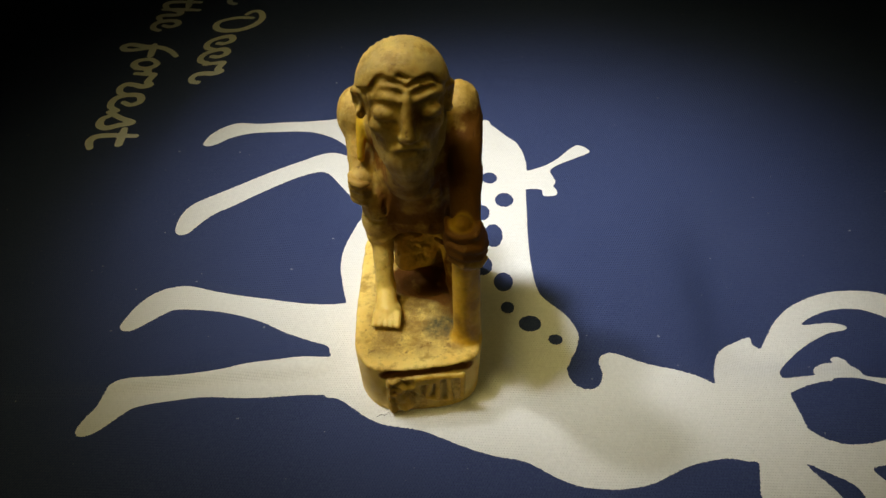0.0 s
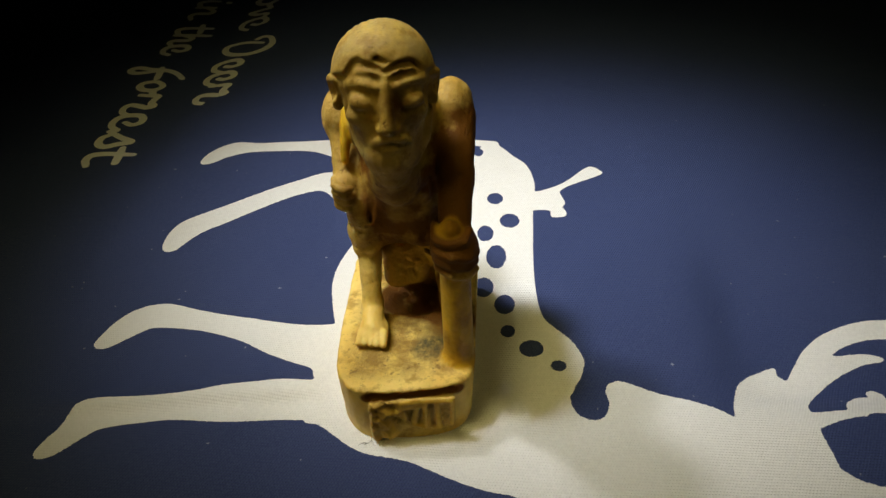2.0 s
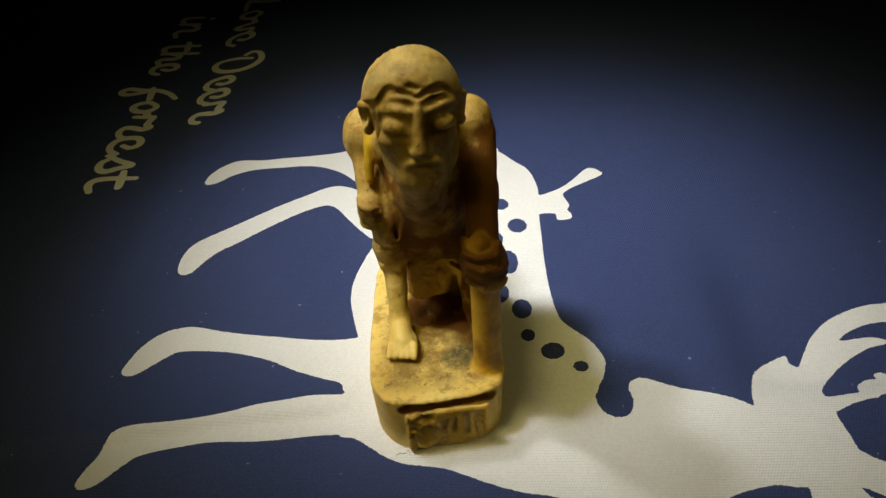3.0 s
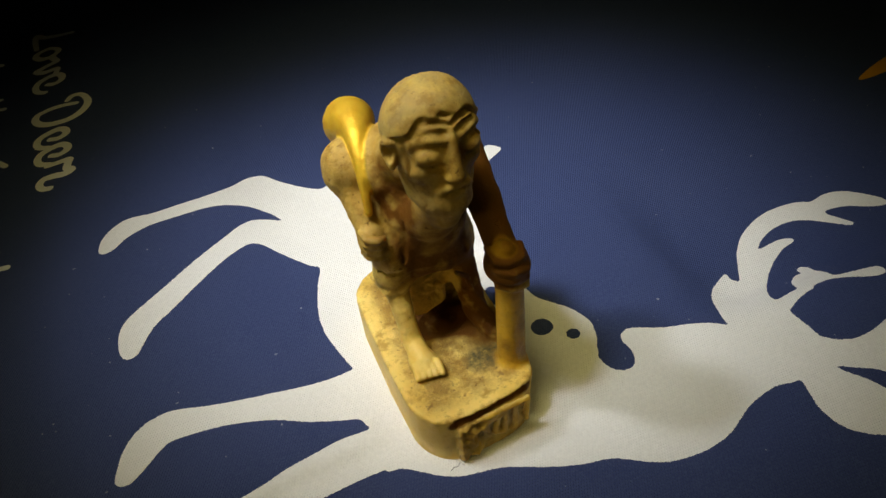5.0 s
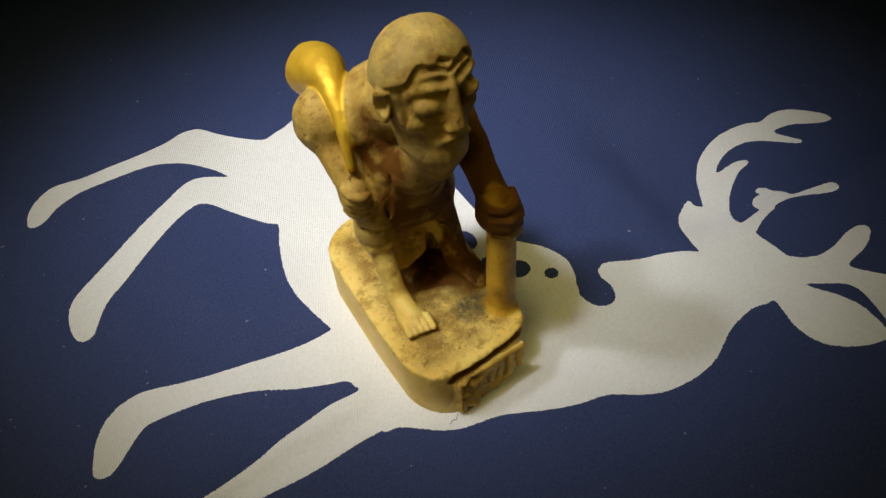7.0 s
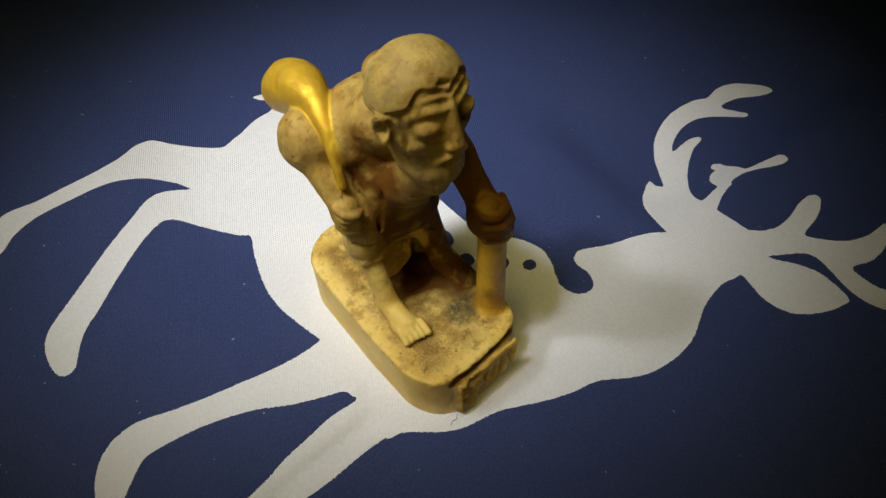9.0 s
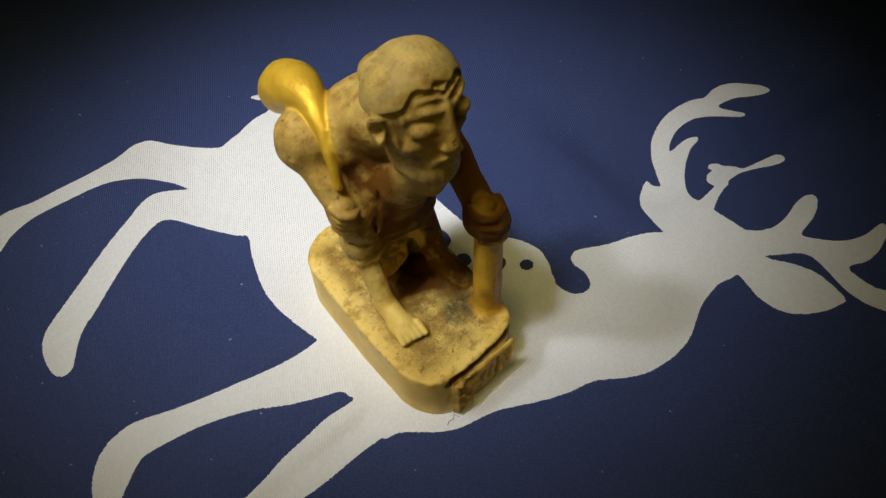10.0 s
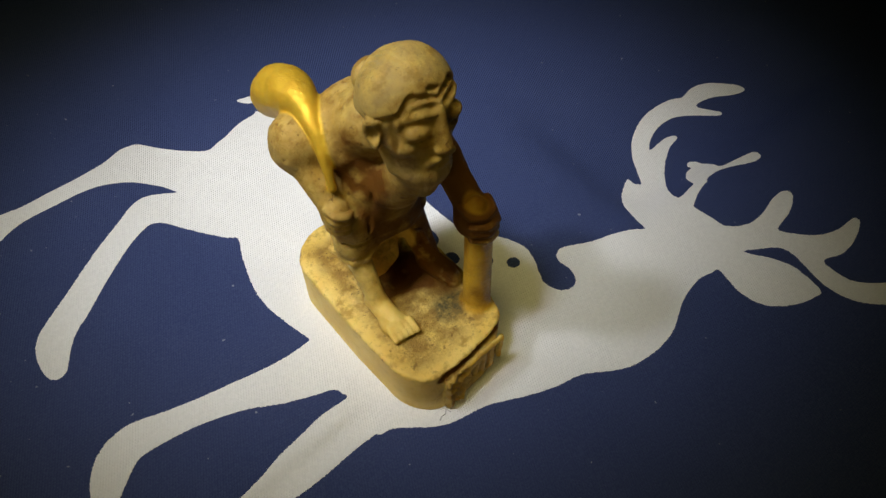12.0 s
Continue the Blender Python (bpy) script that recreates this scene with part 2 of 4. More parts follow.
DEER["hind_leg_bent"] = [(-17.2, 167.7), (-20.8, 169.5), (-24, 170.3), (-26.8, 169.4), (-31, 166.4), (-36.2, 162.9), (-40.6, 159.6), (-45.3, 155.9), (-50.4, 152), (-53.1, 149.7), (-54.6, 147), (-55.2, 143.7), (-55, 140.8), (-53.9, 139.3), (-52.1, 139.8), (-49.4, 144.1), (-47.5, 146.5), (-44.2, 149.1), (-39.5, 153.3), (-33.5, 158.2), (-29.4, 161), (-25.9, 162.5), (-23.7, 161.3), (-21.8, 158.8), (-17.9, 153.5), (-14, 149.6), (-3, 150), (-3, 167)]
DEER["hind_quarters"] = [(-13.9, 149.6), (-15.6, 144.7), (-17.3, 138.8), (-17.9, 134.7), (-17.9, 130.8), (-16.8, 125.3), (-15.3, 119.9), (-10.3, 107), (-0.2, 103.9), (17.8, 102.9), (27.1, 106.3), (29.1, 111.4), (28.4, 114.2), (27.1, 116.8), (23.1, 121.4), (22.2, 124), (21.6, 128.9), (21.4, 133.9), (21.4, 141), (21.7, 148.6), (21.9, 156.4), (22.5, 163.1), (22.6, 166.6), (21.9, 171.3), (20.6, 174.9), (18.4, 177.5), (12.9, 183.9), (7.2, 179.3), (-6.3, 175.1), (-14.6, 169.3)]
DEER["tail"] = [(25.5, 156), (25.7, 153.6), (28.7, 153.7), (29, 155.6), (28.3, 157), (29, 158.8), (28.1, 163.1), (30, 165.3), (33.6, 167.5), (38, 170.2), (38.4, 171.1), (36.9, 173.1), (35.3, 173.6), (30.3, 168), (27.3, 165.4), (22.5, 163.1), (16.6, 162.7), (16.7, 156.6)]
DEER["fore_leg_raised"] = [(-20.4, 119.9), (-25.3, 120.1), (-30.5, 120.8), (-36.1, 121.7), (-42.1, 123), (-45.7, 124.1), (-48.6, 124.6), (-52.1, 123.9), (-54.9, 122), (-57, 118.9), (-58.2, 115.5), (-58.5, 113.9), (-57.9, 112.9), (-56, 112.7), (-54.3, 113.9), (-52.3, 115.7), (-49.9, 117.7), (-48.1, 118.2), (-44.1, 118), (-39.1, 117.3), (-35, 116.2), (-30.7, 114.6), (-26.5, 112.4), (-22.3, 110.8), (-17.6, 109.2), (-17.4, 108.3), (-16.5, 106.6), (-7, 104), (-7, 120)]
DEER["fore_leg_straight"] = [(-16.5, 106.5), (-22.4, 106.3), (-27.2, 105.2), (-31.7, 104.2), (-36.3, 102.7), (-40.3, 101.9), (-45.1, 101.3), (-50.9, 101), (-53.3, 100.6), (-55.1, 99.7), (-56.1, 98.2), (-56.6, 95.4), (-58.2, 90.3), (-57.5, 89.1), (-56.2, 88.9), (-54.2, 90), (-51.4, 93.2), (-49.7, 94.9), (-47.6, 95.6), (-43.2, 96.5), (-38.7, 97.2), (-29.7, 97.1), (-25.2, 97.6), (-20.3, 98.2), (-16.4, 98.3), (-6, 99), (-6, 108)]
DEER["chest_and_neck"] = [(-14.3, 108), (-16.9, 98), (-14.4, 97.4), (-9.1, 93.5), (-6, 92), (0.7, 90.7), (7.6, 87.7), (12.2, 86.1), (17.7, 85), (21.8, 82.6), (25.6, 80.8), (30.1, 80.1), (33.7, 80.2), (37.5, 81.1), (41, 82.8), (43.1, 83.9), (46.6, 85), (50.6, 85.6), (54.4, 85), (59.5, 89.8), (56.7, 98.9), (52, 100.3), (49.6, 102), (46.1, 103.5), (41.1, 104.9), (34.7, 107.6), (33.4, 107.3), (32.3, 106.4), (32, 104.9), (32.4, 102.8), (31.3, 100), (29.3, 99.4), (27.4, 100.3), (26.4, 102.1), (26.2, 104), (27.1, 106.3), (19.7, 114), (-0.3, 116.1)]
DEER["ear"] = [(54.8, 84.4), (54.2, 81.8), (53.6, 79.2), (53.8, 76.4), (55, 73.6), (57.7, 71.3), (60.8, 69.8), (63.6, 69.1), (65.8, 69), (66.6, 72.3), (66.7, 76.2), (65.1, 79.9), (62.6, 83.4), (62, 84.8), (59.5, 89.8), (54.6, 87.8)]
DEER["lower_antler"] = [(61.7, 85.8), (68.3, 80.8), (69.3, 78.2), (67.7, 70.7), (67.8, 67.1), (69.4, 63.3), (72.9, 59.8), (78.5, 55.4), (84.5, 51.9), (81.4, 58.4), (77.6, 62.6), (75.1, 64.4), (72.7, 67.2), (72.2, 70.5), (72.7, 73.2), (77.2, 71.9), (81.6, 72.2), (86, 73.6), (88, 74.8), (87.7, 75.8), (82.6, 76), (79, 77), (76, 78.9), (72.4, 83), (72.5, 83.8), (77.7, 84.8), (81.1, 86.2), (83.1, 87.6), (83.2, 89), (81.5, 89.6), (78.3, 89.4), (73.9, 88.3), (69.9, 88.1), (66.7, 89.2), (65, 90.7), (63.2, 93.1), (62.6, 95.9), (63.1, 97.9), (65.2, 99), (67.7, 100.2), (73.1, 102), (70.1, 102.8), (64, 102), (63.5, 102.4)]
DEER["bud"] = [(73.1, 102), (77.4, 101.9), (84.5, 98.9), (87, 98.6), (87.9, 99.2), (88.1, 100.2), (87.2, 101), (82.3, 101.9), (78.6, 102.7), (78.6, 105), (77.8, 107.1), (78, 107.9), (76.8, 109), (75.3, 108.6), (75.2, 107.1), (73.8, 107.2), (72, 106.3), (70.5, 104.7), (70.1, 102.8), (71.8, 101.1)]
DEER["upper_antler"] = [(66.5, 102.2), (64, 102), (63.5, 102.4), (63.6, 103.5), (66.1, 106.5), (69.8, 110.2), (73.5, 112.9), (77.6, 115.1), (80.6, 115.8), (81.5, 116.5), (80.5, 117.3), (78, 117.7), (72.8, 117.1), (74.9, 118.9), (78.6, 120.7), (82.3, 121.4), (86, 121.1), (89.2, 119.5), (95.2, 115), (96.4, 115), (96.3, 115.9), (93.6, 119.7), (93.6, 120.8), (96.2, 120.9), (99.5, 120.2), (103.5, 118.1), (106.5, 117.1), (108.2, 117.3), (108.1, 119.1), (106.4, 121.3), (103.3, 124.1), (100.5, 125.3), (97.7, 125.6), (93.2, 124.8), (90.5, 125.9), (85.8, 126.3), (81.5, 126), (76.3, 124.3), (71.6, 121.5), (67.6, 117.5), (62.8, 110.2), (59.8, 107.4), (59.8, 101)]
DEER["small_ear"] = [(62.2, 112.1), (62.2, 114.1), (60, 113.1), (56.5, 110.9), (54, 107.9), (52, 100.3), (59.6, 98.9), (66.1, 107.6)]
DEER["rump_tuft"] = [(6.2, 186), (9.6, 185.3), (14, 184.6), (14.4, 182.4), (8.4, 182.9)]
DEER["head"] = [(52.2, 100.1), (58.2, 106), (64, 107.5), (63.9, 101.6), (64, 97.9), (64.5, 90.8), (62.5, 86.3), (56.6, 85.8), (44.6, 89.8)]
SPOTS = [(9.6, 179.6, 1.2, 1.8), (13.7, 160.5, 1.8, 2.1), (16.8, 152.4, 2.1, 2.5), (11.7, 148, 1.7, 2.7), (14, 140.3, 2.0, 3.8),
         (11.6, 130.9, 1.9, 2.9), (15.6, 126, 1.9, 2.7), (16.1, 118.9, 1.3, 1.6), (20.2, 114.6, 2.15, 2.0), (24.7, 110.6, 1.35, 1.25)]


def smooth_loop(points, steps=5):
    """A closed Catmull-Rom curve through the points."""
    p = np.array(points, float)
    a, b, c, d = np.roll(p, 1, 0), p, np.roll(p, -1, 0), np.roll(p, -2, 0)
    s = np.linalg.norm(c - b, axis=1, keepdims=True)
    t1 = (c - a) * s / (s + np.linalg.norm(b - a, axis=1, keepdims=True) + 1e-9)
    t2 = (d - b) * s / (s + np.linalg.norm(d - c, axis=1, keepdims=True) + 1e-9)
    out = []
    for k in range(steps):
        t = k / steps
        out.append((2 * t**3 - 3 * t**2 + 1) * b + (t**3 - 2 * t**2 + t) * 0.85 * t1 + (3 * t**2 - 2 * t**3) * c + (t**3 - t**2) * 0.85 * t2)
    return np.stack(out, 1).reshape(-1, 2)


def outline_distance(gx, gy, loop):
    """Signed distance to a closed outline, inside negative."""
    best, odd = np.full(gx.shape, 1e9), np.zeros(gx.shape, bool)
    for (x0, y0), (x1, y1) in zip(loop, np.roll(loop, -1, 0)):
        dx, dy = x1 - x0, y1 - y0
        t = np.clip(((gx - x0) * dx + (gy - y0) * dy) / (dx * dx + dy * dy + 1e-12), 0, 1)
        best = np.minimum(best, (gx - x0 - t * dx) ** 2 + (gy - y0 - t * dy) ** 2)
        odd ^= ((y0 > gy) != (y1 > gy)) & (gx < (x1 - x0) * (gy - y0) / (y1 - y0 + 1e-12) + x0)
    return np.where(odd, -1, 1) * np.sqrt(best)


def flat_print(name, field, xs, ys, lift, material, label):
    """The part of the grid where the field is negative, cut along its zero line and laid on the cloth."""
    h, w = field.shape
    verts, faces, known = [], [], {}

    def corner(j, i):
        if (j, i) not in known:
            known[j, i] = len(verts)
            verts.append((xs[i], ys[j]))
        return known[j, i]

    def cut(j, i, jj, ii):
        key = ((j, i), (jj, ii)) if (j, i) < (jj, ii) else ((jj, ii), (j, i))
        if key not in known:
            (a, b), (c, d) = key
            t = field[a, b] / (field[a, b] - field[c, d])
            known[key] = len(verts)
            verts.append((xs[b] + t * (xs[d] - xs[b]), ys[a] + t * (ys[c] - ys[a])))
        return known[key]

    inside = field < 0
    some = inside[:-1, :-1] | inside[:-1, 1:] | inside[1:, :-1] | inside[1:, 1:]
    for j, i in zip(*np.nonzero(some)):
        ring = ((j, i), (j, i + 1), (j + 1, i + 1), (j + 1, i))
        loop = []
        for k in range(4):
            a, b = ring[k], ring[(k + 1) % 4]
            if inside[a]:
                loop.append(corner(*a))
            if inside[a] != inside[b]:
                loop.append(cut(*a, *b))
        if len(loop) > 2:
            faces.append(loop)
    v = np.array(verts)
    z = sheet_height(v[:, 0], v[:, 1]) + lift
    return mesh_object(name, np.stack([v[:, 0] / 1000, v[:, 1] / 1000, z], -1).tolist(), faces, material, SHEET, label)


def deer_print():
    step = 0.22
    xs, ys = np.arange(-62, 112, step), np.arange(48, 190, step)
    field = np.full((len(ys), len(xs)), 2.0)
    gx, gy = np.meshgrid(xs, ys)
    for points in DEER.values():
        loop = smooth_loop(points)
        lo, hi = loop.min(0) - 2, loop.max(0) + 2
        i = np.nonzero((xs > lo[0]) & (xs < hi[0]))[0]
        j = np.nonzero((ys > lo[1]) & (ys < hi[1]))[0]
        part_of = np.s_[j[0]:j[-1] + 1, i[0]:i[-1] + 1]
        field[part_of] = np.minimum(field[part_of], outline_distance(gx[part_of], gy[part_of], loop))
    for x, y, rx, ry in SPOTS:
        r = np.hypot((gx - x) / rx, (gy - y) / ry)
        field = np.maximum(field, -(r - 1) * min(rx, ry))
    for _ in range(4):
        field = (field + np.roll(field, 1, 0) + np.roll(field, -1, 0) + np.roll(field, 1, 1) + np.roll(field, -1, 1)) / 5
    # the dye steps from thread to thread
    ragged = np.random.default_rng(4).normal(0, 0.055, field.shape)
    return flat_print("deer_print", field + ragged, xs, ys, 0.00010, WHITE, "white printed deer with a spotted back and antlers")


deer_print()


def leaf_print():
    xs, ys = np.arange(132, 172, 0.5), np.arange(148, 176, 0.5)
    gx, gy = np.meshgrid(xs, ys)
    u, v = (gx - 150) * 0.98 + (gy - 158.9) * 0.2, (gy - 158.9) * 0.98 - (gx - 150) * 0.2
    field = (np.hypot(u / 15.0, v / (2.6 + 0.06 * u)) - 1) * 3
    flat_print("leaf_print", field, xs, ys, 0.00006, ORANGE, "orange printed leaf")


leaf_print()


def flowing(points, steps=6):
    """An open smooth curve through the points, whatever their number of values."""
    p = np.array(points, float)
    q = np.vstack([2 * p[0] - p[1], p, 2 * p[-1] - p[-2]])
    out = []
    for a, b, e, d in zip(q, q[1:], q[2:], q[3:]):
        for k in range(steps):
            t = k / steps
            out.append(0.5 * (2 * b + (e - a) * t + (2 * a - 5 * b + 4 * e - d) * t**2 + (3 * b - a - 3 * e + d) * t**3))
    return np.array(out + [p[-1]])


# brush script: for each letter how far it advances and its strokes, in heights of a small letter
SCRIPT = {}
SCRIPT["D"] = 1.2, [[(0.2, 1.15), (0.06, 1.35), (0.08, 1.65), (0.32, 1.84), (0.56, 1.82), (0.82, 1.55), (0.98, 1.1), (0.94, 0.6), (0.76, 0.14), (0.54, -0.03), (0.36, 0.08), (0.31, 0.45), (0.35, 0.95), (0.4, 1.45)]]
SCRIPT["L"] = 0.75, [[(0.4, 1.55), (0.38, 0.95), (0.26, 0.4), (0.1, 0.1), (0.32, 0.02), (0.66, 0.06)]]
SCRIPT["e"] = 0.58, [[(0.28, 0.44), (0.36, 0.72), (0.3, 0.98), (0.17, 1.02), (0.05, 0.85), (0.03, 0.48), (0.09, 0.15), (0.24, 0.0), (0.42, 0.06), (0.54, 0.36)]]
SCRIPT["r"] = 0.72, [[(0.0, 0.3), (0.04, 0.7), (0.06, 1.04), (0.18, 0.98), (0.32, 0.94), (0.42, 1.08), (0.48, 0.85), (0.41, 0.5), (0.38, 0.18), (0.5, 0.02), (0.66, 0.1), (0.74, 0.36)]]
SCRIPT["o"] = 0.56, [[(0.16, 0.9), (0.04, 0.55), (0.08, 0.12), (0.22, 0.03), (0.36, 0.28), (0.38, 0.7), (0.26, 0.95), (0.16, 0.88)], [(0.34, 0.8), (0.44, 0.7), (0.58, 0.8)]]
SCRIPT["v"] = 0.55, [[(0.0, 0.8), (0.1, 0.85), (0.14, 0.35), (0.22, 0.04), (0.34, 0.35), (0.38, 0.85), (0.54, 0.78)]]
SCRIPT["i"] = 0.36, [[(0.05, 0.9), (0.05, 0.35), (0.14, 0.02), (0.34, 0.14)], [(0.1, 1.35), (0.12, 1.42)]]
SCRIPT["n"] = 0.64, [[(0.02, 0.9), (0.02, 0.05)], [(0.04, 0.5), (0.18, 0.92), (0.32, 0.8), (0.33, 0.25), (0.44, 0.02), (0.62, 0.14)]]
SCRIPT["t"] = 0.5, [[(0.14, 1.5), (0.1, 0.6), (0.14, 0.12), (0.28, 0.0), (0.46, 0.14)], [(-0.08, 0.98), (0.38, 1.06)]]
SCRIPT["h"] = 0.62, [[(0.1, 1.62), (0.04, 0.8), (0.02, 0.04)], [(0.05, 0.45), (0.2, 0.88), (0.34, 0.75), (0.34, 0.22), (0.44, 0.02), (0.6, 0.14)]]
SCRIPT["f"] = 0.66, [[(0.62, 1.55), (0.4, 1.2), (0.24, 0.7), (0.16, 0.0), (0.06, -0.55), (0.14, -0.84), (0.28, -0.66), (0.29, -0.2), (0.24, 0.3)], [(0.12, 0.42), (0.56, 0.5)]]
SCRIPT["s"] = 0.62, [[(0.0, 0.1), (0.2, 0.65), (0.34, 1.12), (0.42, 0.7), (0.5, 0.3), (0.4, 0.02), (0.22, 0.0), (0.14, 0.16)]]


def word(text, start, end, small, brush=0.98):
    """A printed word that runs from start to end (mm on the cloth), its letters standing to the left of that way."""
    a, b = np.array(start, float), np.array(end, float)
    along = (b - a) / sum(SCRIPT[letter][0] for letter in text)
    up = np.array([-(b - a)[1], (b - a)[0]])
    up = up / np.linalg.norm(up) * small
    xs, ys = np.arange(min(a[0], b[0]) - 10, max(a[0], b[0]) + 18, 0.35), np.arange(min(a[1], b[1]) - 4, max(a[1], b[1]) + 4, 0.35)
    gx, gy = np.meshgrid(xs, ys)
    field, at = np.full(gx.shape, 3.0), 0.0
    for letter in text:
        wide, strokes = SCRIPT[letter]
        for stroke in strokes:
            line = flowing(stroke, 5)
            line = a + np.outer(line[:, 0] + at, along) + np.outer(line[:, 1], up)
            n = len(line)
            for k, (p, q) in enumerate(zip(line, line[1:])):
                v = q - p
                t = np.clip(((gx - p[0]) * v[0] + (gy - p[1]) * v[1]) / (v @ v + 1e-9), 0, 1)
                thick = brush * (0.84 + 0.3 * math.sin(math.pi * (k + 0.5) / n))
                field = np.minimum(field, np.hypot(gx - p[0] - t * v[0], gy - p[1] - t * v[1]) - thick)
        at += wide
    return flat_print("lettering", field, xs, ys, 0.00006, LETTER, f'greyish white printed word "{text}"')


word("Love", (-69.9, 297), (-69.9, 254), 7.7)
word("Deer", (-69.9, 247.6), (-69.6, 205.4), 7.7)
word("in", (-90.4, 282), (-90.4, 265), 7.4)
word("the", (-90.8, 259.5), (-90.4, 237.5), 7.4)
word("forest", (-89.6, 230.5), (-87.8, 174), 7.5)


# ---- the figurine: one carved mesh, shaped from blended rounded forms; mm ----
class Carving:
    """A block of voxels from which a smooth skin is taken."""

    def __init__(self, lo, hi, step):
        self.lo, self.step = np.array(lo, float), step
        self.axes = [np.arange(a, b, step, dtype=np.float32) for a, b in zip(lo, hi)]
        self.field = np.full([len(a) for a in self.axes], 9.0, np.float32)
        self.group()

    def group(self, centre=(0, 0, 0), scale=1.0, turn=(0, 0, 0), rise=0.0):
        """What is added from here on is scaled and turned about this centre, then raised."""
        self.centre, self.scale, self.rise = np.array(centre, float), scale, np.array((0, 0, rise))
        self.turned = np.array(Euler([radians(a) for a in turn]).to_matrix())

    def placed(self, p):
        return self.centre + self.rise + self.scale * (self.turned @ (np.array(p, float) - self.centre))

    def window(self, lo, hi, pad=5.0):
        cut = []
        for a, p, q in zip(self.axes, lo, hi):
            k = np.nonzero((a > p - pad) & (a < q + pad))[0]
            cut.append(slice(k[0], k[-1] + 1))
        grid = np.meshgrid(*(a[s] for a, s in zip(self.axes, cut)), indexing="ij")
        return tuple(cut), grid

    def blend(self, cut, d, k):
        f = self.field[cut]
        h = np.clip(0.5 + 0.5 * (f - d) / k, 0, 1)
        self.field[cut] = f * (1 - h) + d * h - k * h * (1 - h)

    def carve(self, cut, d, k):
        f = self.field[cut]
        h = np.clip(0.5 - 0.5 * (f + d) / k, 0, 1)
        self.field[cut] = f * (1 - h) - d * h + k * h * (1 - h)

    def ball(self, c, r, k=1.0, turn=(0, 0, 0), away=False):
        r = np.array((r, r, r) if isinstance(r, (int, float)) else r) * self.scale
        c, k = self.placed(c), k * self.scale
        big = max(r)
        cut, g = self.window(np.array(c) - big, np.array(c) + big)
        m = (self.turned @ np.array(Euler([radians(a) for a in turn]).to_matrix())).T
        p = np.stack([a - b for a, b in zip(g, c)], -1) @ m.T.astype(np.float32)
        q = p / np.array(r, np.float32)
        n0 = np.sqrt((q * q).sum(-1)) + 1e-6
        n1 = np.sqrt(((q / np.array(r, np.float32)) ** 2).sum(-1)) + 1e-6
        d = n0 * (n0 - 1) / n1
        (self.carve if away else self.blend)(cut, d, k)

    def limb(self, a, b, ra, rb=None, k=1.0, away=False):
        rb = ra if rb is None else rb
        a, b, ra, rb, k = self.placed(a), self.placed(b), ra * self.scale, rb * self.scale, k * self.scale
        big = max(ra, rb)
        cut, g = self.window(np.minimum(a, b) - big, np.maximum(a, b) + big)
        p = np.stack([x - y for x, y in zip(g, a)], -1)
        v = (b - a).astype(np.float32)
        t = np.clip(p @ v / (v @ v), 0, 1)
        d = np.sqrt(((p - t[..., None] * v) ** 2).sum(-1)) - (ra + (rb - ra) * t)
        (self.carve if away else self.blend)(cut, d, k)

    def path(self, points, radii, k=0.6, away=False):
        """A band through the points, with its own thickness at each."""
        p = np.array([self.placed(q) for q in points])
        r = np.array(radii) * self.scale
        cut, g = self.window(p.min(0) - r.max(), p.max(0) + r.max())
        grid, d = np.stack(g, -1), None
        for a, b, ra, rb in zip(p, p[1:], r, r[1:]):
            v = (b - a).astype(np.float32)
            q = grid - a.astype(np.float32)
            t = np.clip(q @ v / (v @ v), 0, 1)
            e = np.sqrt(((q - t[..., None] * v) ** 2).sum(-1)) - (ra + (rb - ra) * t)
            d = e if d is None else np.minimum(d, e)
        (self.carve if away else self.blend)(cut, d, k * self.scale)

    def box(self, c, half, turn=0.0, edge=0.4, k=0.4, away=False, tip=0.0):
        big = float(np.linalg.norm(half))
        cut, g = self.window(np.array(c) - big, np.array(c) + big)
        m = np.array(Euler((radians(tip), 0, radians(turn))).to_matrix().transposed())
        p = np.abs(np.stack([a - b for a, b in zip(g, c)], -1) @ m.T.astype(np.float32)) - (np.array(half) - edge)
        d = np.sqrt((np.maximum(p, 0) ** 2).sum(-1)) + np.minimum(p.max(-1), 0) - edge
        (self.carve if away else self.blend)(cut, d, k)

    def skin(self):
        """Surface nets: one vertex in each cell that the surface crosses, one quad across each crossed edge."""
        f = self.field
        s = f < 0
        n = [a - 1 for a in f.shape]
        count, total = np.zeros(n, np.float32), np.zeros((*n, 3), np.float32)
        corners = [(i, j, k) for i in (0, 1) for j in (0, 1) for k in (0, 1)]

        def part_at(a, o):
            return a[o[0]:o[0] + n[0], o[1]:o[1] + n[1], o[2]:o[2] + n[2]]

        for o in corners:
            for axis in range(3):
                if o[axis]:
                    continue
                q = tuple(v + (m == axis) for m, v in enumerate(o))
                fa, fb = part_at(f, o), part_at(f, q)
                hit = part_at(s, o) != part_at(s, q)
                t = np.where(hit, fa / np.where(hit, fa - fb, 1), 0)
                count += hit
                for m in range(3):
                    total[..., m] += hit * (o[m] + (t if m == axis else 0))
        cells = count > 0
        index = np.full(n, -1)
        index[cells] = np.arange(int(cells.sum()))
        where = np.argwhere(cells)
        verts = (where + total[cells] / count[cells][:, None]) * self.step + self.lo
        faces = []
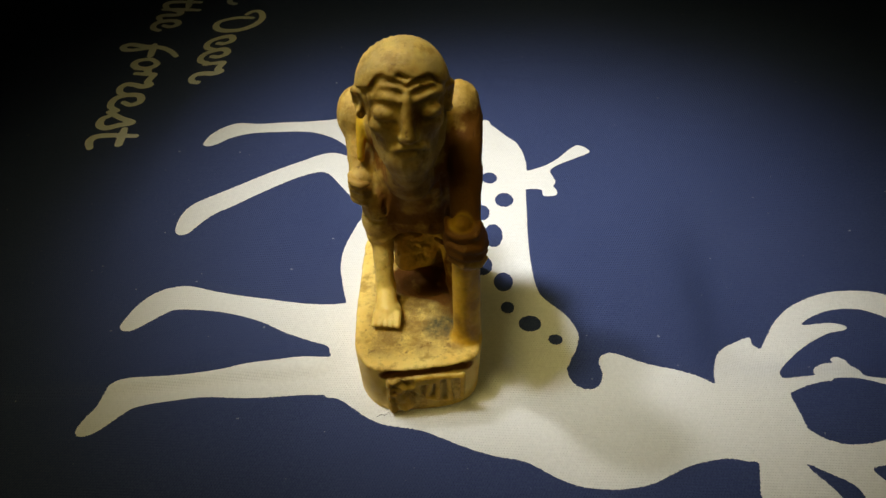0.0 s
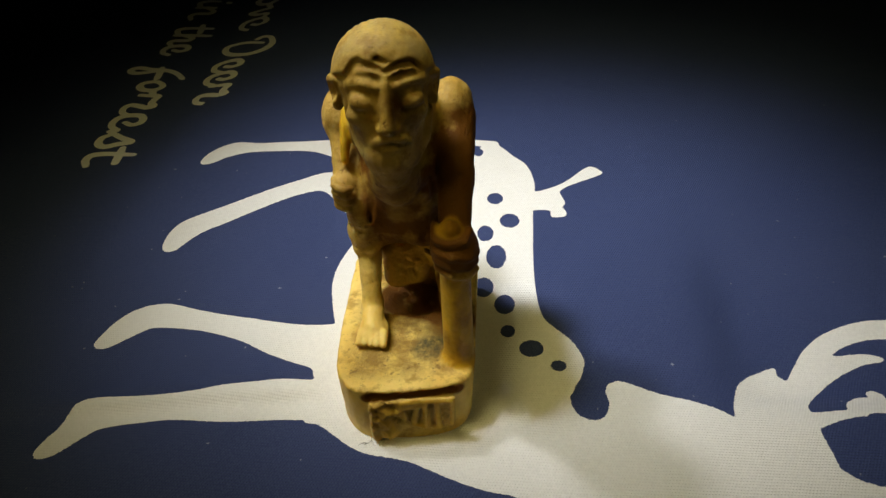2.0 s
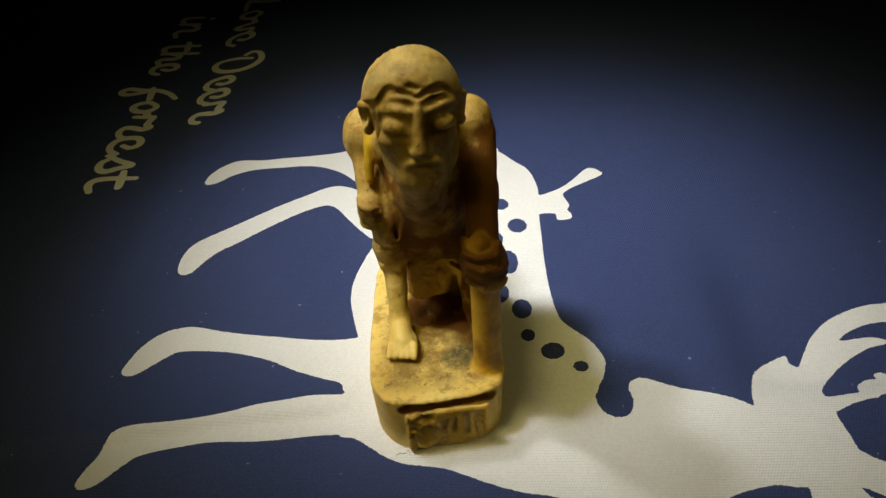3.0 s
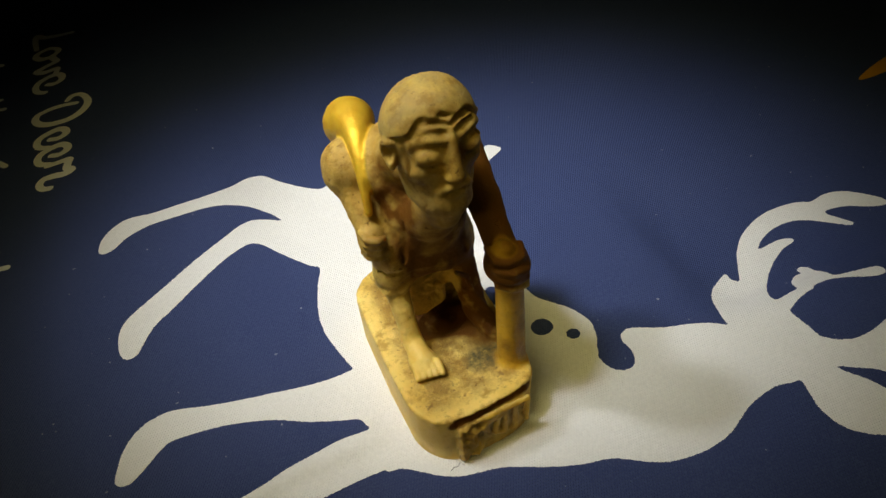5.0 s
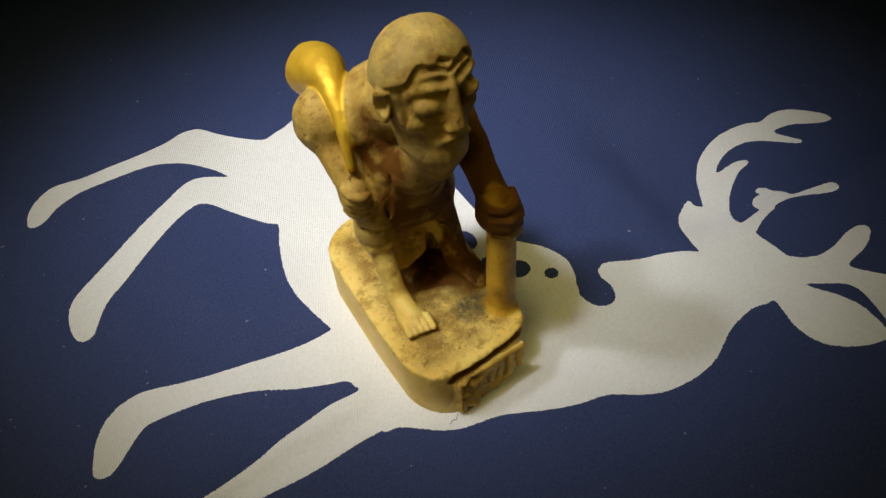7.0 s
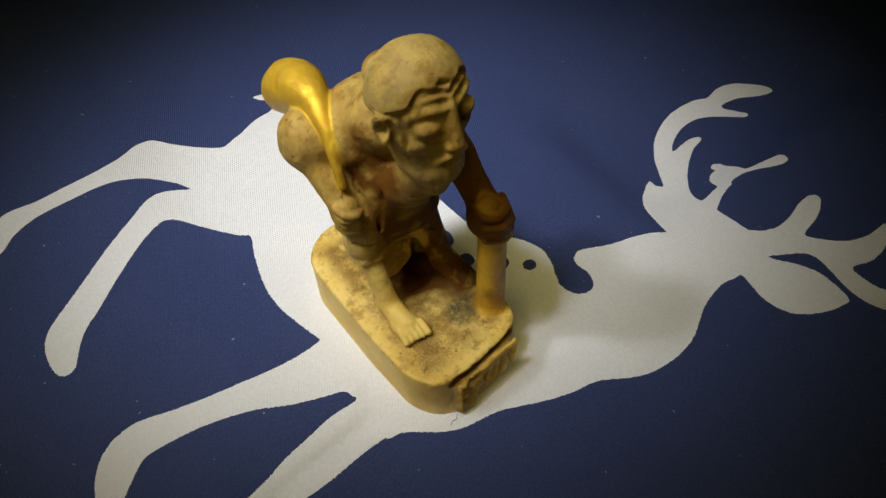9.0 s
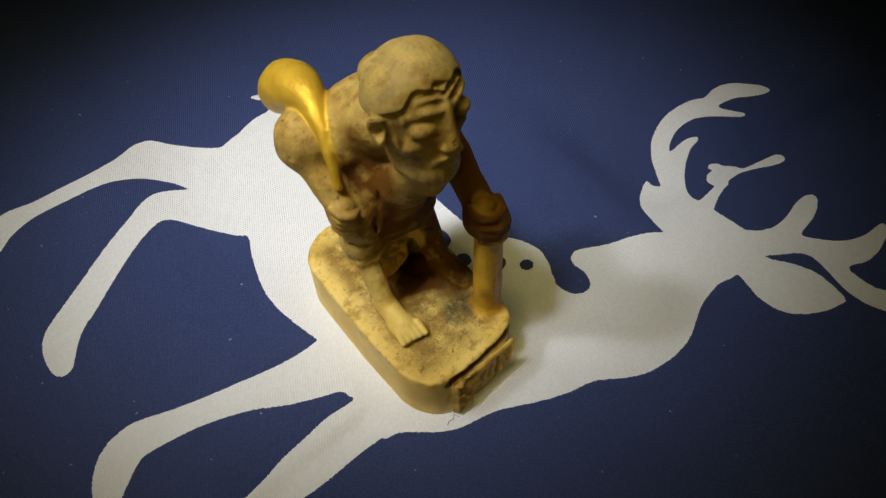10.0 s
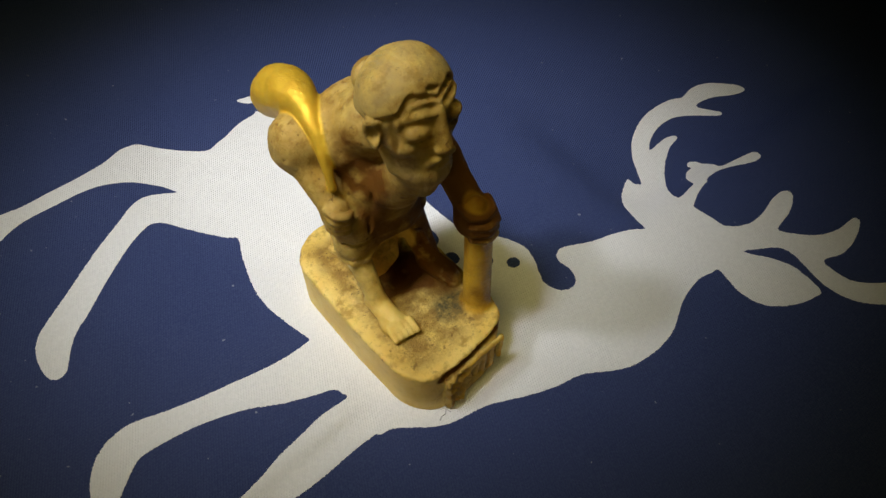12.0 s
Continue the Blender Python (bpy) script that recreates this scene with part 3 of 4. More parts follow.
        for axis, (u, v) in enumerate(((1, 2), (2, 0), (0, 1))):
            a = np.take(s, range(f.shape[axis] - 1), axis)
            b = np.take(s, range(1, f.shape[axis]), axis)
            for inner, outer, flip in ((a, b, False), (b, a, True)):
                at = np.argwhere(inner & ~outer)
                at = at[(at[:, u] > 0) & (at[:, v] > 0) & (at[:, u] < n[u]) & (at[:, v] < n[v])]
                quad = []
                for du, dv in ((1, 1), (0, 1), (0, 0), (1, 0)):
                    w = at.copy()
                    w[:, u] -= du
                    w[:, v] -= dv
                    quad.append(index[w[:, 0], w[:, 1], w[:, 2]])
                quad = np.stack(quad, 1)
                faces.append(quad[:, ::-1] if flip else quad)
        return verts, np.concatenate(faces)


# the sack tapers into the band that runs over the shoulder to the fist
BAND = flowing([(-5.8, 136.2, 41.0, 3.8), (-5.8, 134.0, 42.8, 4.1), (-6.0, 130.2, 45.0, 3.5), (-6.6, 126.0, 46.3, 2.2), (-7.7, 121.6, 45.3, 1.2), (-8.3, 118.8, 41.8, 0.9), (-8.6, 117.0, 37.6, 0.65)])
SACK, SACK_R = BAND[:, :3], BAND[:, 3]


def head(c):
    """A long bent head with a cap of hair, furrowed brow, hollow cheeks, straight nose and short beard."""
    c.group((-0.4, 109.5, 54.0), 1.0, (0, 0, 7), -0.75)

    def brow(px, pz, out=0.0):
        """The front of the skull at this width and height."""
        return 109.7 - 5.6 * math.sqrt(max(0.02, 1 - (px / 5.9) ** 2 - ((pz - 55.2) / 7.2) ** 2)) - out

    c.ball((-0.4, 109.9, 55.4), (5.9, 5.5, 6.6), 1.0)
    c.ball((-0.3, 108.2, 51.6), (4.9, 4.6, 7.0), 1.2)
    c.ball((-0.3, 107.0, 47.0), (3.9, 3.4, 4.2), 1.4)
    c.ball((0.2, 111.8, 52.6), (4.6, 4.4, 4.8), 1.0)
    # beard, cut off short, its underside growing into the chest
    c.limb((-0.3, 108.6, 43.6), (0.0, 113.0, 38.0), 3.0, 4.2, 1.0)
    c.limb((-0.2, 106.4, 46.2), (-0.4, 107.0, 42.8), 3.4, 2.3, 1.0)
    for side in (-1, 1):
        c.ball((side * 3.5 - 0.3, 106.6, 52.2), (1.9, 1.9, 1.7), 1.0)
        c.ball((side * 5.3 - 0.3, 104.6, 48.2), (1.7, 2.0, 2.6), 1.4, away=True)
        c.path([(side * 5.1, 109.6, 50.6), (side * 4.4, 108.4, 47.0), (side * 2.8, 106.6, 44.6)], [0.6, 0.8, 0.6], 0.8)
    # hair: a raised cap with a scalloped edge over the forehead
    cut, g = c.window((-8.5, 101, 52), (8.5, 118, 65), 1.0)
    flat = np.stack([a - b for a, b in zip(g, c.centre + c.rise)], -1) @ c.turned.astype(np.float32)
    hx, hy, hz = (flat[..., m] + np.float32(c.centre[m]) for m in range(3))
    edge = 60.7 - 0.075 * (hx + 0.3) ** 2 - 1.1 * np.exp(-(((hx - 0.1) / 0.9) ** 2)) + 0.45 * np.cos((hx + 0.2) * 1.9)
    cap = np.maximum(c.field[cut] - 0.75, (edge - hz - 0.36 * (hy - 104.5)) * 0.85)
    c.blend(cut, np.maximum(cap, hy - 116.5), 0.3)
    for k in range(11):
        a = -4.6 + 0.92 * k
        c.path([(a, 106.6, 62.0 - 0.07 * a * a), (a * 1.06, 108.8, 63.0 - 0.08 * a * a), (a * 1.08, 111.4, 62.8 - 0.09 * a * a), (a * 1.02, 113.6, 61.0 - 0.09 * a * a)], [0.18, 0.36, 0.38, 0.24], 0.3, away=True)
    # furrows of the forehead follow the hair
    for side in (-1, 1):
        for height, drop, r in ((59.4, 2.0, 0.22), (58.3, 1.8, 0.24)):
            c.path([(side * 5.7 - 0.3, 108.0, height - drop - 1.3), (side * 4.9, brow(4.9, height - drop, -0.1), height - drop), (side * 3.4, brow(3.4, height, 0.1), height - 0.1), (side * 1.6, brow(1.6, height, 0.12), height + 0.15), (0, brow(0, height - 0.4, 0.1), height - 0.5)], [r * 0.5, r * 0.8, r, r, r * 0.8], 0.5)
        # brow ridge over deep sockets, heavy lids
        c.path([(side * 5.4 - 0.2, 107.0, 55.0), (side * 4.5, brow(4.5, 56.5, 0.0), 56.5), (side * 2.9, brow(2.9, 57.0, 0.1), 56.9), (side * 1.0, brow(1.0, 56.7, 0.1), 56.6)], [0.34, 0.46, 0.5, 0.4], 0.7)
        c.ball((side * 2.9 - 0.1, 102.6, 54.4), (2.0, 1.7, 1.25), 0.45, away=True)
        c.ball((side * 2.9 - 0.1, 105.2, 54.5), (1.8, 1.35, 1.15), 0.3)
        c.path([(side * 4.7, 105.9, 53.6), (side * 3.6, 104.4, 54.1), (side * 2.4, 104.1, 54.2), (side * 1.4, 104.7, 53.7)], [0.2, 0.3, 0.3, 0.2], 0.3)
        c.path([(side * 4.4, 105.5, 53.1), (side * 3.0, 103.9, 53.2), (side * 1.6, 104.3, 53.1)], [0.18, 0.34, 0.2], 0.3, away=True)
        # hollow between cheek and ear
        c.path([(side * 5.3 - 0.3, 107.0, 56.0), (side * 5.1 - 0.3, 106.6, 53.6), (side * 4.7 - 0.3, 106.6, 51.4)], [0.3, 0.5, 0.3], 0.4, away=True)
        c.path([(side * 4.5, 105.8, 52.9), (side * 3.0, 104.4, 52.5), (side * 1.7, 104.5, 52.7)], [0.2, 0.3, 0.2], 0.4)
        # fold from nose to mouth, moustache
        c.path([(side * 1.5, 103.3, 51.6), (side * 2.6, 103.8, 50.2), (side * 3.1, 104.6, 48.2)], [0.14, 0.24, 0.14], 0.5, away=True)
        c.path([(0, 103.2, 50.1), (side * 1.3, 103.3, 49.9), (side * 2.7, 104.4, 48.7)], [0.5, 0.58, 0.3], 0.4)
        # ear
        c.ball((side * 5.9 - 0.4, 109.3, 53.8), (0.75, 1.5, 2.4), 0.4, (-14, 0, side * 32))
        c.path([(side * 6.0 - 0.4, 108.5, 56.0), (side * 6.7 - 0.4, 109.6, 55.7), (side * 6.7 - 0.4, 110.1, 54.0), (side * 6.1 - 0.4, 109.2, 51.8)], [0.45, 0.6, 0.5, 0.5], 0.2)
        c.ball((side * 6.8 - 0.4, 108.7, 54.2), (0.7, 0.8, 1.3), 0.25, away=True)
    c.limb((-0.1, 104.2, 57.0), (-0.2, 102.9, 51.7), 0.62, 1.0, 0.35)
    for side in (-1, 1):
        c.ball((side * 0.95 - 0.2, 103.4, 51.3), (0.62, 0.8, 0.6), 0.25)
    c.limb((-1.0, 102.9, 49.0), (0.7, 102.9, 49.0), 0.24, 0.24, 0.3, away=True)
    c.limb((-1.0, 103.5, 48.3), (0.7, 103.5, 48.3), 0.5, 0.5, 0.3)
    c.limb((-0.9, 102.8, 47.4), (0.6, 102.8, 47.4), 0.35, 0.35, 0.5, away=True)
    for k in range(6):
        a = -2.4 + 0.95 * k
        c.path([(a * 1.2 - 0.2, 103.4 + 0.14 * a * a, 46.8), (a * 1.0 - 0.2, 103.4 + 0.16 * a * a, 44.8), (a * 0.6 - 0.3, 104.6 + 0.16 * a * a, 42.6)], [0.12, 0.22, 0.14], 0.3, away=True)
    c.group()
    # years of handling have softened the face
    cut, _ = c.window((-6, 100.5, 44), (6, 108, 57.2), 0.5)
    worn = c.field[cut]
    for axis in range(3):
        worn = 0.6 * worn + 0.2 * (np.roll(worn, 1, axis) + np.roll(worn, -1, axis))
    inner = (slice(3, -3),) * 3
    c.field[cut][inner] = worn[inner]


def figurine():
    c = Carving((-17, 89, -1.5), (16, 146, 67), 0.24)
    cut, g = c.window((-16, 92, 0), (15, 135, 11))
    x, y, z = g
    # base block: long rounded plinth, narrower at the foot, its front face askew
    px = np.abs(x + 0.35) - (11.1 - 8.0) + np.where(x < -0.35, 0.035, 0.06) * (10 - z) + np.where(x < -0.35, 0.05 * np.maximum(112 - y, 0), 0)
    py = np.abs(y - 114.0) - (19.8 - 8.0)
    d = np.hypot(np.maximum(px, 0), np.maximum(py, 0)) + np.minimum(np.maximum(px, py), 0) - 8.0
    front = (x + 5) * 0.17 - (y - 94.7 + 0.11 * (10 - z)) * 0.985
    h = np.clip(0.5 + 0.5 * (d - front) / 3.0, 0, 1)
    d = front * (1 - h) + d * h + 3.0 * h * (1 - h)
    lid = np.maximum(z - 10.4, -z + 0.02)
    h = np.clip(0.5 + 0.5 * (d - lid) / 0.7, 0, 1)
    d = np.where(z > 4, lid * (1 - h) + d * h + 0.7 * h * (1 - h), np.maximum(d, lid))
    c.blend(cut, d, 0.8)
    # slight hollow of the trodden top
    c.ball((-1, 112, 16.4), (9.5, 14, 6.6), 1.2, away=True)

    # robe and trunk, bent forward
    c.ball((0, 119.8, 32), (7.7, 6.4, 10.4), 1.0, (12, 0, 0))
    c.ball((-0.2, 121.3, 42.0), (8.4, 7.0, 6.8), 2.0, (25, 0, 0))
    c.ball((-0.4, 117.0, 46.2), (5.6, 5.4, 4.8), 1.4)
    c.ball((0.6, 117.8, 52.0), (3.0, 2.6, 2.6), 1.2)
    c.ball((-0.2, 117.6, 53.4), (2.9, 2.4, 2.5), 0.8)
    c.ball((0.6, 116.0, 35.5), (5.4, 4.4, 9.0), 2.0)
    c.ball((-5.7, 117.4, 28.2), (3.8, 4.2, 5.6), 1.5)
    c.ball((-6.8, 116.6, 24.6), (2.9, 2.8, 2.8), 1.0)
    c.ball((5.0, 120.0, 25.5), (4.0, 4.8, 6.0), 1.5)
    # skirt of the robe between the thighs, arched over the gap
    c.ball((0.6, 116.4, 26.4), (6.4, 3.4, 4.4), 1.2)
    c.ball((-0.3, 112.4, 18.2), (3.9, 4.0, 6.4), 0.7, away=True)
    c.ball((-0.4, 114.4, 20.8), (3.3, 3.0, 3.4), 0.8, away=True)
    # rough stump behind the legs that ties robe and base, hollowed at its foot
    c.box((0.6, 124.2, 16.6), (5.6, 3.9, 7.2), 0, 1.2, 0.8)
    c.box((-1.2, 118.5, 17.2), (3.7, 2.1, 4.4), 19, 1.8, 0.6, tip=-20)
    c.ball((3.6, 119.8, 19.6), (2.4, 2.2, 4.6), 1.0)
    c.ball((1.4, 119.0, 20.2), (1.6, 1.6, 1.8), 0.8)
    c.ball((-2.0, 116.4, 15.2), (1.5, 1.0, 1.5), 0.8)
    c.ball((0.6, 115.6, 10.6), (4.0, 3.0, 2.2), 0.9, away=True)
    # bare leg and foot
    c.limb((-6.4, 116.8, 22.5), (-6.15, 112.0, 14.2), 2.1, 1.55, 0.8)
    c.limb((-6.15, 112.4, 13.2), (-5.7, 107.6, 11.6), 1.8, 1.8, 0.8)
    c.ball((-5.6, 107.6, 11.2), (2.5, 3.2, 1.5), 0.6)
    for k in range(5):
        r = 0.54 if k < 4 else 0.62
        c.limb((-7.5 + 0.95 * k, 106.6 - 0.05 * k, 12.0), (-7.7 + 1.0 * k, 104.5 - 0.06 * k, 11.4), r + 0.06, r, 0.03)
    for k in range(4):
        c.limb((-7.03 + 0.95 * k, 106.2, 12.8), (-7.2 + 1.0 * k, 103.2, 11.5), 0.22, 0.36, 0.06, away=True)
    c.limb((5.6, 120.0, 23.0), (6.6, 114.4, 13.2), 2.9, 2.0, 1.0)
    c.limb((6.6, 114.6, 12.2), (7.6, 109.0, 11.4), 2.0, 1.7, 0.8)
    for k in range(4):
        c.limb((6.6 + 0.8 * k, 109.4, 12.6), (6.7 + 0.8 * k, 107.2, 11.6), 0.2, 0.3, 0.2, away=True)
    c.path([(5.0, 115.6, 19.6), (6.2, 114.0, 16.6), (8.2, 112.0, 13.4), (8.8, 109.6, 12.2)], [0.3, 0.42, 0.42, 0.3], 0.4)
    c.path([(4.8, 114.4, 17.6), (6.2, 114.0, 16.6)], [0.3, 0.36], 0.4)
    # hem folds of the robe
    c.path([(-9.2, 119, 22.6), (-8.0, 115.0, 22.0), (-5.6, 114.0, 22.4), (-3.6, 114.4, 24.0)], [0.6, 0.7, 0.6, 0.4], 0.9)
    c.path([(-9.0, 118.6, 26.8), (-8.2, 114.4, 26.4), (-5.4, 113.0, 27.0)], [0.3, 0.45, 0.3], 0.5, away=True)
    c.path([(3.0, 113.0, 23.6), (5.4, 114.6, 20.4), (6.4, 113.6, 16.2)], [0.4, 0.5, 0.3], 0.5)

    head(c)

    # folds of the robe over the belly
    for a, top_z, low_z in ((-4.6, 37.0, 25.5), (-2.0, 34.0, 25.0), (2.4, 35.0, 25.5), (4.6, 37.0, 26.5)):
        c.path([(a * 0.9, 111.2 + 0.10 * a * a, top_z), (a * 1.1, 111.4 + 0.10 * a * a, (top_z + low_z) / 2), (a * 1.2, 112.8 + 0.08 * a * a, low_z)], [0.25, 0.45, 0.3], 0.6, away=True)
    for h in (38.5, 35.5, 32.2, 29.4):
        c.path([(0.4, 111.2, h - 0.8), (3.2, 111.8, h), (5.8, 114.0, h + 0.8)], [0.3, 0.55, 0.3], 0.4, away=True)

    # bearer's arm, fist and shoulder on the -x side
    c.ball((-9.0, 125.0, 40.6), (4.1, 4.6, 5.0), 0.6)
    c.limb((-8.9, 122.8, 38.6), (-8.8, 117.4, 33.6), 2.8, 2.1, 0.8)
    c.ball((-9.0, 116.2, 32.2), (2.1, 2.1, 3.0), 1.2)
    for k in range(4):
        h = 34.7 - 1.3 * k
        c.path([(-10.6, 116.4, h), (-10.0, 114.5 + 0.2 * k, h - 0.2), (-8.6, 113.8 + 0.2 * k, h - 0.3), (-7.6, 114.2 + 0.2 * k, h - 0.4)], [0.5, 0.66, 0.66, 0.5], 0.1)
        c.ball((-10.3, 114.6 + 0.25 * k, h), (0.6, 0.6, 0.5), 0.15)
    # sack on the back with the band that the fist holds
    c.path(SACK, SACK_R, 0.7)

    # arm that leans on the staff
    c.ball((7.2, 121.4, 43.8), (3.4, 4.6, 4.5), 1.0)
    c.limb((7.9, 119.8, 42.8), (8.2, 112.4, 37.4), 3.1, 2.5, 0.9)
    c.limb((8.2, 112.6, 37.4), (8.1, 106.4, 32.6), 2.6, 2.3, 0.8)
    c.limb((8.3, 103.2, 10.2), (8.1, 103.8, 31.0), 2.35, 2.2, 0.5)
    c.ball((8.1, 103.2, 10.4), (2.5, 2.6, 1.3), 0.8)
    c.ball((8.1, 104.6, 31.0), (3.5, 3.4, 3.6), 0.6)
    c.limb((7.5, 104.2, 32.8), (7.5, 104.2, 34.0), 1.75, 1.7, 0.15)
    ring = [(7.5 + 1.1 * math.cos(a), 104.1 + 1.1 * math.sin(a), 35.6) for a in np.linspace(0, 6.283, 13)]
    c.path(ring, [0.16] * 13, 0.3, away=True)
    c.path([(5.4, 105.4, 34.3), (5.6, 102.9, 33.7), (7.4, 101.9, 33.4), (9.6, 102.6, 33.4), (10.3, 104.6, 33.9)], [0.6, 0.66, 0.66, 0.66, 0.6], 0.4)
    for k in range(3):
        c.path([(5.6, 102.6, 31.9 - 1.5 * k), (7.8, 101.4, 31.6 - 1.6 * k), (10.2, 102.1, 31.0 - 1.6 * k), (11.2, 104.0, 30.6 - 1.5 * k)], [0.5, 0.62, 0.62, 0.5], 0.55)

    # name plate on the front: a rim with worn strokes
    def on_plate(s, h):
        return (-5.0 + s * 0.99, 95.25 + s * 0.10, h)

    mid = on_plate(6.2, 5.2)
    c.box((mid[0], mid[1] + 1.6, mid[2] - 0.6), (6.2, 1.6, 3.3), 6, 0.3, 0.3)
    def stroke(s0, h0, s1, h1, r0, r1, out=0.9):
        a, b = on_plate(s0, h0), on_plate(s1, h1)
        c.limb((a[0] + 0.1 * out, a[1] - out + 0.2, a[2]), (b[0] + 0.1 * out, b[1] - out + 0.2, b[2]), r0, r1, 0.25)

    stroke(0.2, 8.3, 5.6, 8.7, 0.4, 0.55)
    stroke(5.6, 8.7, 12.6, 8.6, 0.55, 0.45)
    stroke(4.6, 7.4, 8.4, 8.0, 0.6, 0.4)
    stroke(0.3, 8.4, 0.6, 0.9, 0.5, 0.8)
    stroke(12.6, 8.8, 12.4, 3.2, 0.5, 0.5)
    stroke(10.2, 8.2, 10.4, 2.8, 0.5, 0.5)
    stroke(10.6, 2.8, 9.6, 2.4, 0.5, 0.4)
    stroke(8.4, 8.0, 8.2, 3.0, 0.5, 0.5)
    stroke(8.2, 3.0, 6.4, 3.6, 0.5, 0.45)
    stroke(6.4, 3.6, 7.2, 7.8, 0.45, 0.45)
    stroke(4.4, 7.8, 5.2, 4.6, 0.6, 0.4)
    stroke(1.8, 7.4, 4.2, 6.6, 0.7, 0.6)
    stroke(1.6, 5.2, 2.6, 2.2, 1.2, 1.5, 0.5)
    stroke(2.4, 1.6, 4.2, 1.8, 1.0, 0.6, 0.6)
    stroke(1.2, 6.6, 2.2, 6.0, 0.5, 0.7, 1.0)
    # groove between plate and rim
    c.limb(on_plate(0.2, 8.9)[:1] + (95.5, 9.1), on_plate(12.6, 9.0)[:1] + (97.4, 9.1), 0.7, 0.7, 0.2, away=True)

    # wear rounds every edge
    for axis in range(3):
        c.field = 0.6 * c.field + 0.2 * (np.roll(c.field, 1, axis) + np.roll(c.field, -1, axis))
    verts, faces = c.skin()
    # chisel marks and pitting
    wob = np.array([noise.noise(Vector(p) * 0.55) * 0.16 + noise.noise(Vector(p) * 1.7) * 0.05 for p in verts])
    lump = np.clip(1.6 - np.linalg.norm((verts - (-0.8, 117.6, 17)) / (3.4, 2.4, 4), axis=1), 0, 1) * (verts[:, 2] < 22)
    lump = np.maximum(lump, np.clip((1.0 - verts[:, 0]) / 2, 0, 1) * np.clip((verts[:, 0] + 5.4) / 0.4, 0, 1) * np.clip((96.4 - verts[:, 1]) / 0.5, 0, 1) * (np.abs(verts[:, 2] - 4.6) < 4.6))
    wob += lump * np.array([noise.noise(Vector(p) * 1.0) * 0.55 + noise.noise(Vector(p) * 2.2) * 0.3 for p in verts])
    calm = np.maximum(np.clip((9.6 - verts[:, 2]) / 1.0, 0, 1) * (verts[:, 1] > 95.6 + 0.1 * (verts[:, 0] + 5)), np.clip(3.2 - np.hypot(verts[:, 0] - 8.2, verts[:, 1] - 103.5), 0, 1) * (verts[:, 2] < 29))
    wob *= 1 - 0.75 * calm
    wob *= 1 - 0.6 * np.clip((verts[:, 2] - 43) / 3, 0, 1) * (verts[:, 1] < 113)
    wob *= np.clip((verts[:, 2] - 0.3) / 1.5, 0, 1)
    centre = np.array((0, 122, 0))
    out = verts - centre
    out[:, 2] *= 0.15
    out /= np.linalg.norm(out, axis=1, keepdims=True) + 1e-6
    verts = verts + out * wob[:, None]
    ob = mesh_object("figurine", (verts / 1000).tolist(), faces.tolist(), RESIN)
    x, y, z = verts.T

    def near(points, r, soft):
        best = np.full(len(verts), 1e3)
        for a, b in zip(points, points[1:]):
            a, b = np.array(a, float), np.array(b, float)
            t = np.clip((verts - a) @ (b - a) / ((b - a) @ (b - a)), 0, 1)
            best = np.minimum(best, np.linalg.norm(verts - a - t[:, None] * (b - a), axis=1))
        return np.clip((r - best) / soft + 0.5, 0, 1)

    def banded(points, radii):
        best = np.full(len(verts), 1e3)
        for a, b, ra, rb in zip(points, points[1:], radii, radii[1:]):
            a, b = np.array(a, float), np.array(b, float)
            t = np.clip((verts - a) @ (b - a) / ((b - a) @ (b - a)), 0, 1)
            best = np.minimum(best, np.linalg.norm(verts - a - t[:, None] * (b - a), axis=1) - ra - (rb - ra) * t)
        return np.clip(0.5 + (0.35 - best) / 0.4, 0, 1)

    within = np.clip(np.minimum(9.6 - np.abs(x + 0.5), np.minimum(17.0 - np.abs(y - 114.2), (y - 96.6 - 0.17 * (x + 5)))) / 3.0, 0, 1)
    strokes = np.clip((94.45 + (x + 5) * 0.1 - y) / 0.25, 0, 1) * (z < 9.8) * np.clip((x + 3.0) / 1.5, 0, 1)
    top = np.clip(1.6 - np.abs(z - 10.2) / 1.2, 0, 1) * within
    plate = np.clip((95.6 + (x + 5) * 0.1 - y) / 0.4, 0, 1) * (z < 9.8) * np.clip((x + 5.5) / 0.4, 0, 1)
    clean_lit = np.clip((9.9 - z) / 0.6, 0, 1) * (1 - plate) + near([(-5.9, 108.5, 12.6), (-5.5, 104.4, 12.0)], 3.0, 1.0) + 0.6 * near([(-6.3, 116, 21), (-6.1, 111, 13)], 3.2, 1.0)
    hair = np.clip((z + 0.38 * (y - 104.5) - 60.3 + 0.065 * x**2) / 0.8, 0, 1) * (z > 54) * (y < 118)
    # stump face, painted paler in the masks below to stand in for light on it
    block = near([(-2.6, 116.2, 17.2), (2.0, 117.0, 18.0)], 3.2, 0.8)
